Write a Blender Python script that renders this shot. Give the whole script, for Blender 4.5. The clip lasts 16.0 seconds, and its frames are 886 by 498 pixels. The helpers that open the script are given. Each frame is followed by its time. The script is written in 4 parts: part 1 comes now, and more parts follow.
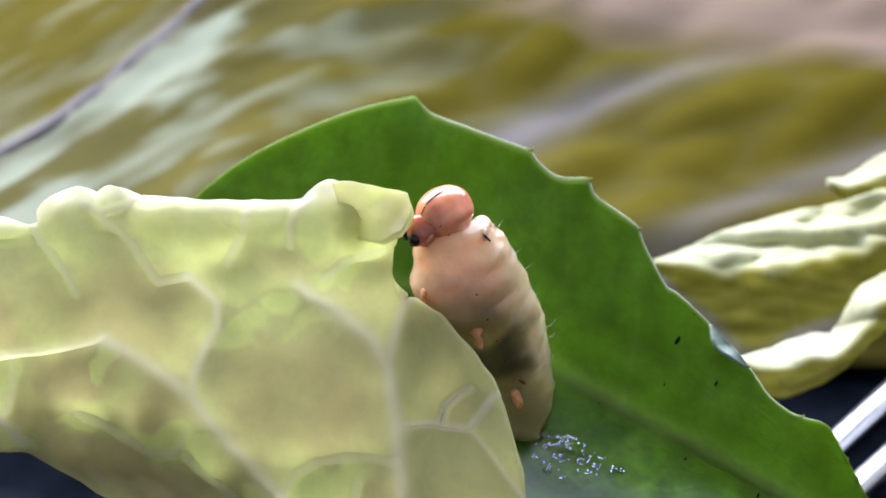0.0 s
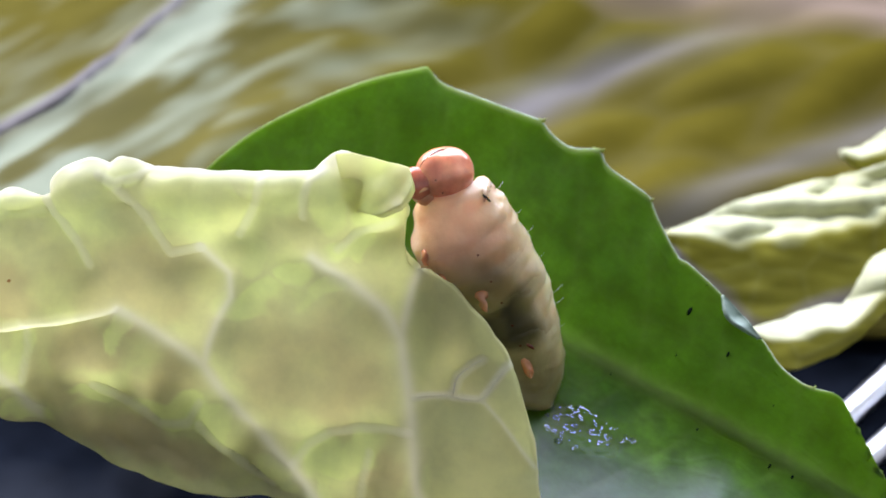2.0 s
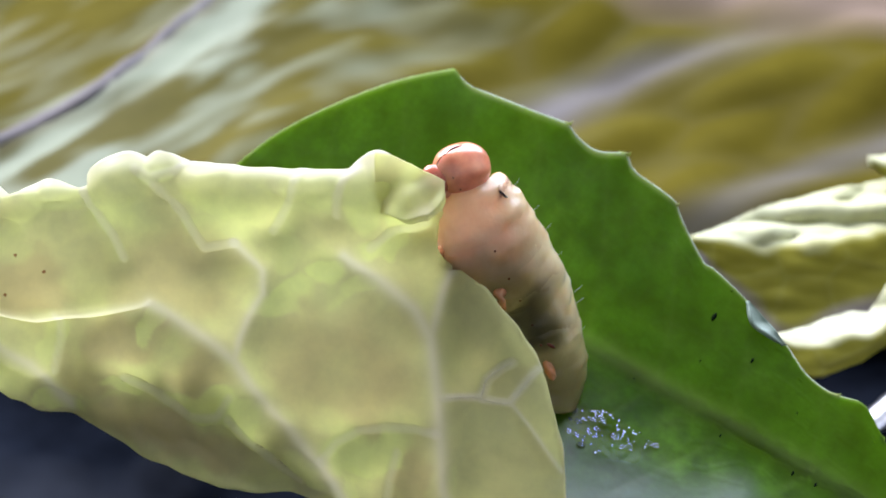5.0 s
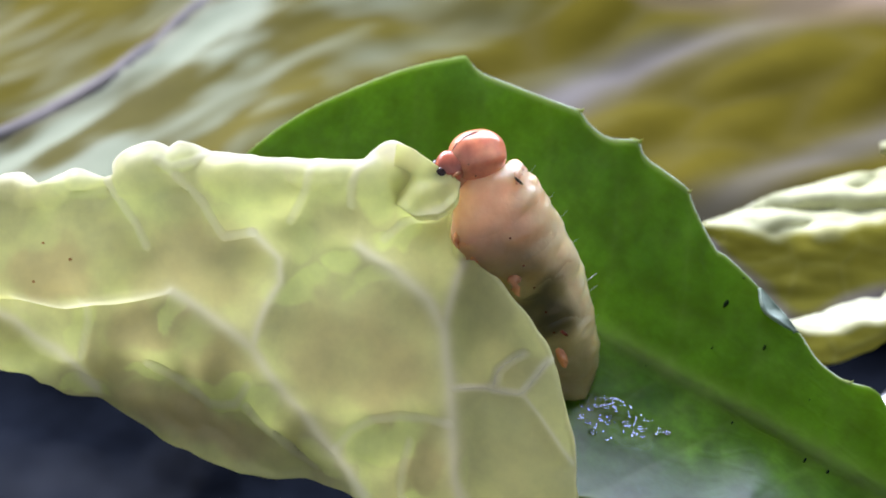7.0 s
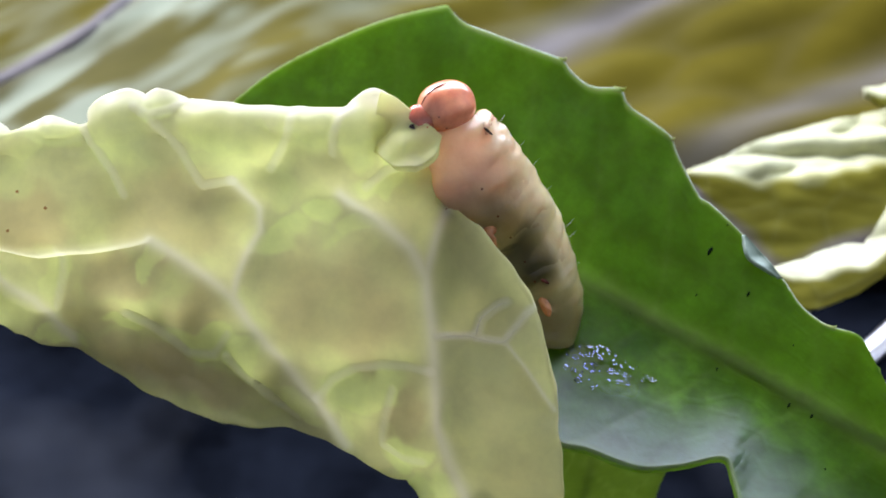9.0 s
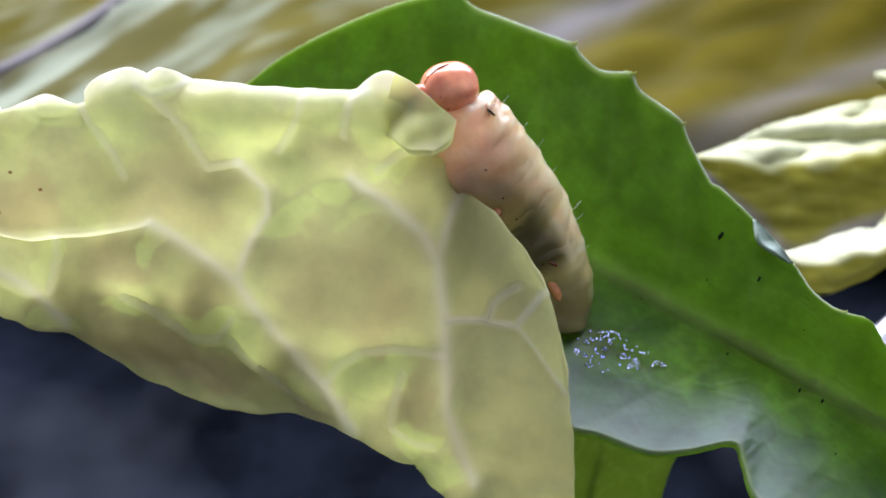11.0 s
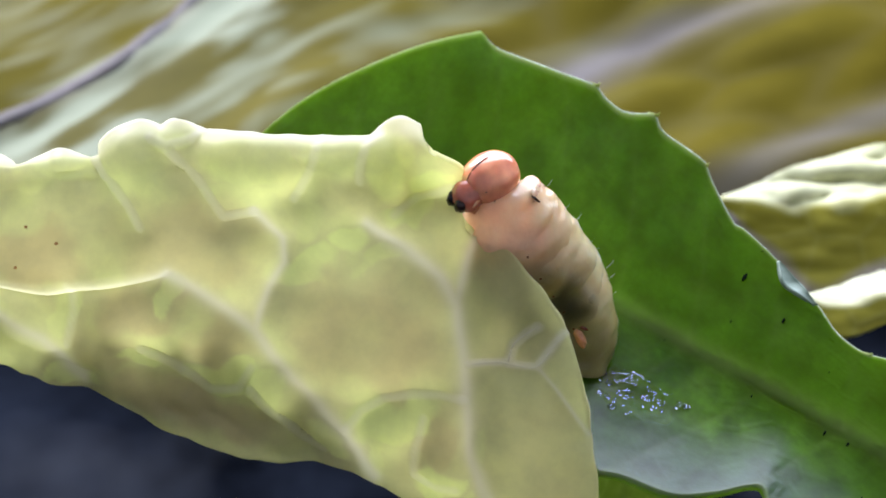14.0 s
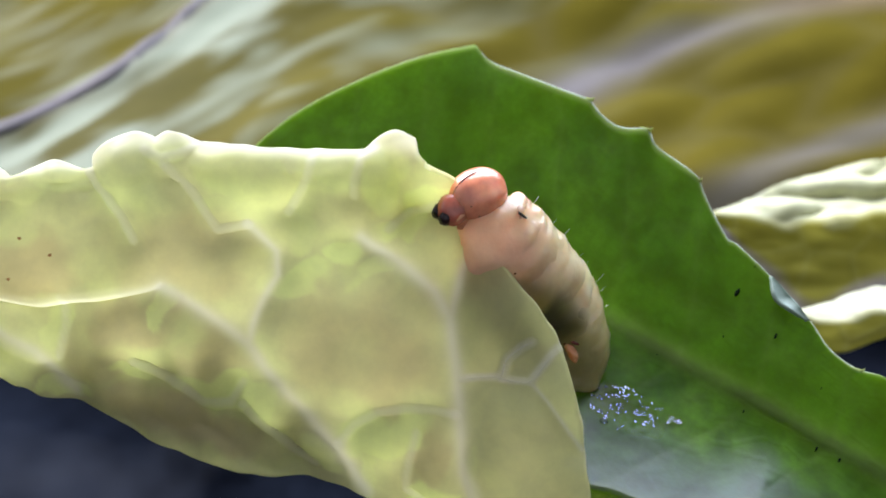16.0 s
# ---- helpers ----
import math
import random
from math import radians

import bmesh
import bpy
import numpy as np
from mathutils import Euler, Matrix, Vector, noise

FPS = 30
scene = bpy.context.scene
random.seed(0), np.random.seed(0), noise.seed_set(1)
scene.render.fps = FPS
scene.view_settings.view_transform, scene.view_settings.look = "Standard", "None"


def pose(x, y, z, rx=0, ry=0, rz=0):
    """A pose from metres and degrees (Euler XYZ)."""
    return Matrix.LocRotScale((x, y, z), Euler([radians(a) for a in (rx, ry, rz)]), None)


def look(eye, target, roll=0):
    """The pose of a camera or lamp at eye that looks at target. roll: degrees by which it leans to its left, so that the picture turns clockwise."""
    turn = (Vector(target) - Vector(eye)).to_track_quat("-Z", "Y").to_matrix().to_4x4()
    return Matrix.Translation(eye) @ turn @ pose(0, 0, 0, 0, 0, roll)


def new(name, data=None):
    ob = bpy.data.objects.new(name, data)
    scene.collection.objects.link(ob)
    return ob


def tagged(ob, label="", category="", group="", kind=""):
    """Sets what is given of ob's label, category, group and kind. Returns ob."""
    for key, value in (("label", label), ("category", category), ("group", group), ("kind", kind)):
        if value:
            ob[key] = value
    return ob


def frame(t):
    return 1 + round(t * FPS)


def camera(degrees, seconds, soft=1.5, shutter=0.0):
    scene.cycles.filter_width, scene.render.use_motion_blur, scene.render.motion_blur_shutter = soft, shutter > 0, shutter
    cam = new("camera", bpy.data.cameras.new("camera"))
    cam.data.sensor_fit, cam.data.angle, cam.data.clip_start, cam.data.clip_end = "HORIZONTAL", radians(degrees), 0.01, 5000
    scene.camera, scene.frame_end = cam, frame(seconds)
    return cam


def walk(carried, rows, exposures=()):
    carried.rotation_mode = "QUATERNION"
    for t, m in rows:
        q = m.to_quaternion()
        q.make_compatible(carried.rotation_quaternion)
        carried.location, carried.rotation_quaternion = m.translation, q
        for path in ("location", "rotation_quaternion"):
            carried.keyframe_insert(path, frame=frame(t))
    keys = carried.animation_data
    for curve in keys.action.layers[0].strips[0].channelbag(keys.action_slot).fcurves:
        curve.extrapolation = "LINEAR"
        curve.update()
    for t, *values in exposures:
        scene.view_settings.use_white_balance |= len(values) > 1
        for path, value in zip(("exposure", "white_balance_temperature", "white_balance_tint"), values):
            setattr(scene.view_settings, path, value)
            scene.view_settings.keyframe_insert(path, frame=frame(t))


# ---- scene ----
MM = 0.001

# ---- camera ----
cam = camera(35, 16.0, soft=1.8)
cam.data.dof.use_dof = True
cam.data.dof.focus_distance = 0.0406
cam.data.dof.aperture_fstop = 112.0
PATH = [
    (0.0, pose(0.00000, -0.03310, 0.04790, 55.740, -1.462, -2.020)),
    (0.5, pose(0.00000, -0.03310, 0.04790, 55.248, -1.253, -1.944)),
    (1.0, pose(0.00000, -0.03310, 0.04790, 55.134, -1.684, -1.655)),
    (1.5, pose(0.00000, -0.03310, 0.04790, 55.070, -1.317, -1.696)),
    (2.0, pose(0.00000, -0.03310, 0.04790, 54.551, -1.186, -1.619)),
    (2.5, pose(0.00000, -0.03310, 0.04790, 53.959, -1.125, -1.756)),
    (3.0, pose(0.00000, -0.03310, 0.04790, 53.813, -0.813, -1.578)),
    (3.5, pose(0.00000, -0.03310, 0.04790, 54.285, -0.969, -1.045)),
    (4.0, pose(0.00000, -0.03310, 0.04790, 54.036, -0.747, -0.994)),
    (4.2, pose(0.00000, -0.03310, 0.04790, 54.166, -1.025, -0.832)),
    (6.3, pose(0.00000, -0.03310, 0.04790, 55.193, -0.775, 0.259)),
    (6.5, pose(0.00000, -0.03310, 0.04790, 55.326, -0.577, 0.491)),
    (7.0, pose(0.00000, -0.03310, 0.04790, 54.082, -0.863, -0.042)),
    (7.5, pose(0.00000, -0.03310, 0.04790, 53.553, -1.131, -0.540)),
    (8.0, pose(0.00000, -0.03310, 0.04790, 52.848, -0.661, -0.938)),
    (8.5, pose(0.00000, -0.03310, 0.04790, 52.413, -0.606, -0.816)),
    (9.0, pose(0.00000, -0.03310, 0.04790, 52.087, -0.671, -0.983)),
    (9.5, pose(0.00000, -0.03310, 0.04790, 51.673, -0.565, -0.978)),
    (9.7, pose(0.00000, -0.03310, 0.04790, 51.435, -0.431, -0.822)),
    (11.8, pose(0.00000, -0.03310, 0.04790, 51.550, -0.365, -0.494)),
    (12.0, pose(0.00000, -0.03310, 0.04790, 51.736, -0.306, -0.254)),
    (12.5, pose(0.00000, -0.03310, 0.04790, 51.958, -0.000, 0.000)),
    (13.0, pose(0.00000, -0.03310, 0.04790, 51.880, -0.092, -0.157)),
    (13.5, pose(0.00000, -0.03310, 0.04790, 52.377, -0.320, 0.083)),
    (14.0, pose(0.00000, -0.03310, 0.04790, 53.113, 0.019, 0.195)),
    (14.5, pose(0.00000, -0.03310, 0.04790, 53.505, -0.266, 0.398)),
    (15.0, pose(0.00000, -0.03310, 0.04790, 53.480, -0.229, 0.019)),
    (15.5, pose(0.00000, -0.03310, 0.04790, 53.351, -0.307, 0.119)),
    (16.0, pose(0.00000, -0.03310, 0.04790, 53.658, -0.435, 0.178)),
]
walk(cam, PATH, exposures=((0.0, -0.43, 6120, 22), (16.0, -0.43, 6120, 22)))

# ---- light: sun and sky from behind the leaves ----
world = bpy.data.worlds.new("daylight")
scene.world = world
world.use_nodes = True
wn = world.node_tree.nodes
sky = wn.new("ShaderNodeTexSky")
sky.sky_type = "NISHITA"
sky.sun_disc = False
SUN_DIR = Vector((-0.48, 0.72, 0.53)).normalized()
sky.sun_elevation = math.asin(SUN_DIR.z)
sky.sun_rotation = math.atan2(SUN_DIR.x, SUN_DIR.y)
wn["Background"].inputs["Strength"].default_value = 0.15
world.node_tree.links.new(sky.outputs[0], wn["Background"].inputs["Color"])
sun = new("sun", bpy.data.lights.new("sun", "SUN"))
sun.data.energy = 5.0
sun.data.angle = radians(12)
sun.data.color = (1.0, 0.96, 0.90)
sun.matrix_world = look(tuple(SUN_DIR * 0.3), (0, 0, 0))
# sky light that comes in through the tall window behind the leaves
ROOM_X, ROOM_BACK, ROOM_FRONT, ROOM_TOP = 1.1, 0.6, -1.4, 2.3
WIN_X, WIN_LOW, WIN_TOP = 0.85, 0.12, 1.6
daylight = new("window_light", bpy.data.lights.new("window_light", "AREA"))
daylight.data.shape = "RECTANGLE"
daylight.data.size, daylight.data.size_y = 2 * WIN_X - 0.04, WIN_TOP - WIN_LOW - 0.04
daylight.data.energy = 78.0
daylight.data.color = (0.82, 0.93, 1.0)
daylight.matrix_world = look((0, ROOM_BACK + 0.03, 0.5 * (WIN_LOW + WIN_TOP)), (0, 0, 0.5 * (WIN_LOW + WIN_TOP)))


# ---- material helpers ----
def material(name):
    m = bpy.data.materials.new(name)
    m.use_nodes = True
    return m, m.node_tree.nodes, m.node_tree.links, m.node_tree.nodes["Principled BSDF"]


def ramp(nodes, stops):
    r = nodes.new("ShaderNodeValToRGB")
    e = r.color_ramp.elements
    e[0].position, e[0].color = stops[0][0], (*stops[0][1], 1)
    e[1].position, e[1].color = stops[-1][0], (*stops[-1][1], 1)
    for p, c in stops[1:-1]:
        k = e.new(p)
        k.color = (*c, 1)
    return r


def noise_tex(nodes, links, scale, detail=3.0, rough=0.55, stretch=None):
    """Noise on object coordinates; scale is in features per millimetre."""
    tc = nodes.new("ShaderNodeTexCoord")
    n = nodes.new("ShaderNodeTexNoise")
    n.inputs["Scale"].default_value = scale * 1000
    n.inputs["Detail"].default_value = detail
    n.inputs["Roughness"].default_value = rough
    if stretch:
        mp = nodes.new("ShaderNodeMapping")
        mp.inputs["Scale"].default_value = stretch
        links.new(tc.outputs["Object"], mp.inputs["Vector"])
        links.new(mp.outputs["Vector"], n.inputs["Vector"])
    else:
        links.new(tc.outputs["Object"], n.inputs["Vector"])
    return n


def mix_rgb(nodes, links, fac, a, b, blend="MIX"):
    m = nodes.new("ShaderNodeMix")
    m.data_type, m.blend_type = "RGBA", blend
    for value, socket in ((fac, m.inputs[0]), (a, m.inputs[6]), (b, m.inputs[7])):
        if hasattr(value, "is_output"):
            links.new(value, socket)
        elif isinstance(value, tuple):
            socket.default_value = (*value, 1)
        else:
            socket.default_value = value
    return m.outputs[2]


def attribute(nodes, name):
    a = nodes.new("ShaderNodeAttribute")
    a.attribute_name = name
    return a.outputs["Fac"]


def leaf_material(name, low, high, vein, through_colour, through_amount, rough, spec=0.5,
                  grain=1.6, bump=0.25, second=None, third=None, milk=0.45, stretch=None, speckle=0.2, blotch=0.08, tone_gloss=None):
    """Plant tissue: two-scale blade colour, paler veins, light passing through the blade."""
    m, n, l, p = material(name)
    big = noise_tex(n, l, grain * 0.16, 2.0, 0.5, stretch)
    fine = noise_tex(n, l, grain * 2.2, 4.0, 0.65, stretch)
    blade = ramp(n, ((0.32, low), (0.7, high)))
    l.new(big.outputs["Fac"], blade.inputs["Fac"])
    speck = ramp(n, ((0.3, (1 - speckle,) * 3), (0.72, (1 + 0.5 * speckle,) * 3)))
    l.new(fine.outputs["Fac"], speck.inputs["Fac"])
    colour = mix_rgb(n, l, 1.0, blade.outputs["Color"], speck.outputs["Color"], "MULTIPLY")
    mid = noise_tex(n, l, grain * 0.75, 3.0, 0.6, stretch)
    patchy = ramp(n, ((0.34, (1 - blotch,) * 3), (0.66, (1 + 0.6 * blotch,) * 3)))
    l.new(mid.outputs["Fac"], patchy.inputs["Fac"])
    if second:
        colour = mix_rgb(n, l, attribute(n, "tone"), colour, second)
    if third:
        colour = mix_rgb(n, l, attribute(n, "third"), colour, third)
    colour = mix_rgb(n, l, 1.0, colour, patchy.outputs["Color"], "MULTIPLY")
    if tone_gloss:
        g = n.new("ShaderNodeMapRange")
        g.inputs["To Min"].default_value, g.inputs["To Max"].default_value = spec, tone_gloss
        l.new(attribute(n, "tone"), g.inputs["Value"])
        l.new(g.outputs["Result"], p.inputs["Specular IOR Level"])
    colour = mix_rgb(n, l, attribute(n, "vein"), colour, vein)
    l.new(colour, p.inputs["Base Color"])
    p.inputs["Roughness"].default_value = rough
    p.inputs["Specular IOR Level"].default_value = spec
    b = n.new("ShaderNodeBump")
    b.inputs["Strength"].default_value = bump
    b.inputs["Distance"].default_value = 0.00008
    l.new(mid.outputs["Fac"], b.inputs["Height"])
    l.new(b.outputs["Normal"], p.inputs["Normal"])
    t = n.new("ShaderNodeBsdfTranslucent")
    l.new(mix_rgb(n, l, 1.0, mix_rgb(n, l, milk, colour, (1.0, 1.0, 1.0)), through_colour, "MULTIPLY"), t.inputs["Color"])
    mx = n.new("ShaderNodeMixShader")
    mx.inputs[0].default_value = through_amount
    l.new(p.outputs[0], mx.inputs[1])
    l.new(t.outputs[0], mx.inputs[2])
    l.new(mx.outputs[0], n["Material Output"].inputs["Surface"])
    return m


def plain_material(name, colour, rough=0.5, metal=0.0, spec=0.5, vary=0.25, scale=2.0, bump=0.1, sss=0.0):
    m, n, l, p = material(name)
    t = noise_tex(n, l, scale, 4.0, 0.6)
    r = ramp(n, ((0.3, tuple(c * (1 - vary) for c in colour)), (0.7, tuple(min(1.0, c * (1 + vary)) for c in colour))))
    l.new(t.outputs["Fac"], r.inputs["Fac"])
    l.new(r.outputs["Color"], p.inputs["Base Color"])
    p.inputs["Roughness"].default_value = rough
    p.inputs["Metallic"].default_value = metal
    p.inputs["Specular IOR Level"].default_value = spec
    if sss:
        p.inputs["Subsurface Weight"].default_value = sss
        p.inputs["Subsurface Radius"].default_value = (1.0, 0.6, 0.35)
        p.inputs["Subsurface Scale"].default_value = 0.0005
    if bump:
        b = n.new("ShaderNodeBump")
        b.inputs["Strength"].default_value = bump
        b.inputs["Distance"].default_value = 0.00005
        l.new(t.outputs["Fac"], b.inputs["Height"])
        l.new(b.outputs["Normal"], p.inputs["Normal"])
    return m


def skin_material(name, rear, front, back, gut):
    """Soft translucent larva skin: olive rear, pink front, cream back, dark gut showing through."""
    m, n, l, p = material(name)
    base = mix_rgb(n, l, attribute(n, "front"), rear, front)
    base = mix_rgb(n, l, attribute(n, "back"), base, back)
    t = noise_tex(n, l, 0.9, 4.0, 0.6)
    r = ramp(n, ((0.26, (0.84, 0.70, 0.56)), (0.5, (0.98, 0.95, 0.9)), (0.74, (1.14, 1.12, 1.08))))
    l.new(t.outputs["Fac"], r.inputs["Fac"])
    base = mix_rgb(n, l, 1.0, base, r.outputs["Color"], "MULTIPLY")
    stain = ramp(n, ((0.46, (0.0, 0.0, 0.0)), (0.68, (0.4, 0.4, 0.4))))
    l.new(noise_tex(n, l, 0.55, 3.0, 0.5).outputs["Fac"], stain.inputs["Fac"])
    blush = mix_rgb(n, l, 1.0, stain.outputs["Color"], attribute(n, "front"), "MULTIPLY")
    base = mix_rgb(n, l, blush, base, (0.80, 0.44, 0.24))
    base = mix_rgb(n, l, attribute(n, "gut"), base, gut)
    l.new(base, p.inputs["Base Color"])
    p.inputs["Roughness"].default_value = 0.32
    p.inputs["Subsurface Weight"].default_value = 0.8
    p.inputs["Subsurface Radius"].default_value = (1.0, 0.8, 0.55)
    p.inputs["Subsurface Scale"].default_value = 0.0011
    p.inputs["Specular IOR Level"].default_value = 0.35
    p.inputs["Coat Weight"].default_value = 0.8
    p.inputs["Coat Roughness"].default_value = 0.1
    b = n.new("ShaderNodeBump")
    b.inputs["Strength"].default_value = 0.5
    b.inputs["Distance"].default_value = 0.00014
    f = noise_tex(n, l, 1.5, 4.0, 0.6)
    l.new(f.outputs["Fac"], b.inputs["Height"])
    l.new(b.outputs["Normal"], p.inputs["Normal"])
    # some light passes right through the soft body
    t = n.new("ShaderNodeBsdfTranslucent")
    l.new(mix_rgb(n, l, 0.4, base, (1.0, 0.95, 0.80)), t.inputs["Color"])
    mx = n.new("ShaderNodeMixShader")
    mx.inputs[0].default_value = 0.42
    l.new(p.outputs[0], mx.inputs[1])
    l.new(t.outputs[0], mx.inputs[2])
    l.new(mx.outputs[0], n["Material Output"].inputs["Surface"])
    return m


PALE_LEAF = leaf_material("pale_lettuce", (0.72, 0.70, 0.36), (0.80, 0.78, 0.43), (0.95, 0.91, 0.80), (0.93, 0.94, 0.87), 0.70, 0.42, 0.35, bump=0.12, second=(0.92, 0.98, 0.46), third=(0.71, 0.63, 0.34), speckle=0.03, milk=0.2)
# darker, less translucent copy of the pale lettuce that deepens the fold's shade
SHADED_FOLD = leaf_material("shaded_fold_lettuce", (0.49, 0.49, 0.15), (0.57, 0.57, 0.21), (0.8, 0.75, 0.5), (0.9, 0.9, 0.7), 0.45, 0.45, 0.3, bump=0.12, speckle=0.04, milk=0.0)
PALE_VEIN = leaf_material("pale_vein", (0.86, 0.77, 0.58), (0.93, 0.85, 0.68), (0.9, 0.85, 0.7), (1.0, 1.0, 1.0), 0.9, 0.2, 0.5, bump=0.1, speckle=0.04)
WET_VEIN = leaf_material("wet_vein", (0.90, 0.86, 0.72), (0.95, 0.92, 0.82), (0.9, 0.85, 0.7), (1.0, 1.0, 0.95), 0.75, 0.12, 1.0, bump=0.3, speckle=0.04)


def wetted(m, amount=0.06):
    """Where the attribute "wet" is set the surface is smooth, uneven and shiny."""
    n, l = m.node_tree.nodes, m.node_tree.links
    p = n["Principled BSDF"]
    dry = p.inputs["Roughness"].default_value
    r = n.new("ShaderNodeMapRange")
    r.inputs["To Min"].default_value, r.inputs["To Max"].default_value = dry, amount
    l.new(attribute(n, "wet"), r.inputs["Value"])
    l.new(r.outputs["Result"], p.inputs["Roughness"])
    old = p.inputs["Normal"].links[0].from_socket
    t = noise_tex(n, l, 4.0, 3.0, 0.55)
    b = n.new("ShaderNodeBump")
    b.inputs["Distance"].default_value = 0.00005
    l.new(attribute(n, "wet"), b.inputs["Strength"])
    l.new(t.outputs["Fac"], b.inputs["Height"])
    l.new(old, b.inputs["Normal"])
    l.new(b.outputs["Normal"], p.inputs["Normal"])
    return m


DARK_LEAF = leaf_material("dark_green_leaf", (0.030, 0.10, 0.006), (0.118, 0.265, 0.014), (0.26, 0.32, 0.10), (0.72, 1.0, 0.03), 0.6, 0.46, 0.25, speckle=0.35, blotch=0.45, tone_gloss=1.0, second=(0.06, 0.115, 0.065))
SKYLIT_RIM = leaf_material("skylit_leaf_rim", (0.12, 0.19, 0.13), (0.30, 0.38, 0.33), (0.3, 0.4, 0.15), (0.8, 0.9, 0.5), 0.2, 0.5, 0.4, bump=0.8)
wetted(DARK_LEAF)
DARK_VEIN = leaf_material("green_midrib", (0.27, 0.33, 0.10), (0.36, 0.41, 0.15), (0.3, 0.4, 0.15), (0.8, 0.9, 0.25), 0.45, 0.5, 0.2)
LEAF_RIM = leaf_material("pale_leaf_rim", (0.45, 0.52, 0.34), (0.62, 0.68, 0.50), (0.6, 0.65, 0.5), (0.9, 1.0, 0.7), 0.4, 0.25, 0.6)
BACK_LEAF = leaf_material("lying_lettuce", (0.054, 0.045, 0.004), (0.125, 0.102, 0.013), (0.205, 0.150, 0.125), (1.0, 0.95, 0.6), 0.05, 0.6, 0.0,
                          grain=0.25, second=(0.205, 0.235, 0.155), third=(0.15, 0.14, 0.155), tone_gloss=0.10, speckle=0.06)
BACK_RIB = leaf_material("lettuce_rib", (0.04, 0.034, 0.034), (0.075, 0.063, 0.066), (0.5, 0.5, 0.5), (1.0, 1.0, 0.9), 0.2, 0.5, 0.2, grain=0.4)
LOW_LEAF = leaf_material("green_lower_leaf", (0.10, 0.15, 0.015), (0.17, 0.23, 0.03), (0.3, 0.35, 0.12), (0.6, 0.75, 0.2), 0.4, 0.35)
RUFFLE_LEAF = leaf_material("ruffled_lettuce", (0.58, 0.59, 0.33), (0.74, 0.75, 0.54), (0.8, 0.8, 0.6), (1.0, 1.0, 0.8), 0.25, 0.55, 0.08, grain=0.6, milk=0.0, second=(0.30, 0.27, 0.015), third=(0.32, 0.27, 0.29))
RUFFLE_RIM = leaf_material("ruffle_rim", (0.66, 0.67, 0.46), (0.78, 0.79, 0.60), (0.9, 0.9, 0.7), (1.0, 1.0, 0.9), 0.3, 0.4, 0.3)
RUFFLE_RIB = leaf_material("ruffle_rib", (0.30, 0.26, 0.25), (0.40, 0.35, 0.34), (0.5, 0.5, 0.4), (1.0, 1.0, 0.9), 0.2, 0.5, 0.1)
TABLE = plain_material("dark_table", (0.0055, 0.007, 0.011), 0.8, spec=0.0, vary=0.9, scale=0.1, bump=0.0)
# soft paler blue-grey patches on the table
tbn, tbl = TABLE.node_tree.nodes, TABLE.node_tree.links
grey_patch = ramp(tbn, ((0.5, (0.0, 0.0, 0.0)), (0.75, (0.5, 0.5, 0.5))))
tbl.new(noise_tex(tbn, tbl, 0.06, 3.0, 0.6).outputs["Fac"], grey_patch.inputs["Fac"])
tbp = tbn["Principled BSDF"].inputs["Base Color"]
tbl.new(mix_rgb(tbn, tbl, grey_patch.outputs["Color"], tbp.links[0].from_socket, (0.055, 0.060, 0.074)), tbp)
PLASTER = plain_material("wall_plaster", (0.36, 0.35, 0.34), 0.8, vary=0.06, scale=0.02, bump=0.05)
FLOOR = plain_material("grey_floor", (0.2, 0.19, 0.18), 0.7, vary=0.15, scale=0.02, bump=0.05)
STEEL = plain_material("polished_steel", (0.72, 0.73, 0.76), 0.28, metal=1.0, vary=0.08, bump=0.02)
SKIN = skin_material("larva_skin", (0.50, 0.44, 0.18), (0.96, 0.74, 0.53), (0.96, 0.88, 0.60), (0.06, 0.06, 0.022))
HEAD = plain_material("head_capsule", (0.98, 0.32, 0.17), 0.1, spec=1.0, vary=0.35, scale=1.3, bump=0.05, sss=0.6)
DARK = plain_material("dark_chitin", (0.02, 0.008, 0.006), 0.2, vary=0.3, bump=0.0)
MUZZLE = plain_material("mouth_chitin", (0.52, 0.13, 0.07), 0.14, spec=1.0, vary=0.3, bump=0.0, sss=0.2)
BROWN = plain_material("brown_chitin", (0.16, 0.035, 0.02), 0.2, vary=0.3, bump=0.0)
RUST = plain_material("rusty_speck", (0.55, 0.28, 0.10), 0.6, vary=0.3, bump=0.0)
LEG = plain_material("orange_leg", (0.66, 0.30, 0.15), 0.2, vary=0.2, bump=0.05, sss=0.4)
HAIR = plain_material("pale_hair", (0.75, 0.7, 0.6), 0.4, vary=0.1, bump=0.0)
SHIELD = plain_material("pale_shield", (0.70, 0.46, 0.30), 0.25, vary=0.15, bump=0.05, sss=0.6)
WATER, wtn, wtl, wtp = material("clear_fluid")
wclear, wgloss, wfres, wmix = (wtn.new(k) for k in ("ShaderNodeBsdfTransparent", "ShaderNodeBsdfGlossy", "ShaderNodeFresnel", "ShaderNodeMixShader"))
wclear.inputs["Color"].default_value = (0.94, 0.97, 0.96, 1)
wgloss.inputs["Roughness"].default_value = 0.08
wfres.inputs["IOR"].default_value = 1.5
wtl.new(wfres.outputs[0], wmix.inputs[0])
wtl.new(wclear.outputs[0], wmix.inputs[1])
wtl.new(wgloss.outputs[0], wmix.inputs[2])
wtl.new(wmix.outputs[0], wtn["Material Output"].inputs["Surface"])
FRASS = plain_material("dark_speck", (0.006, 0.012, 0.004), 0.9, spec=0.05, vary=0.3)


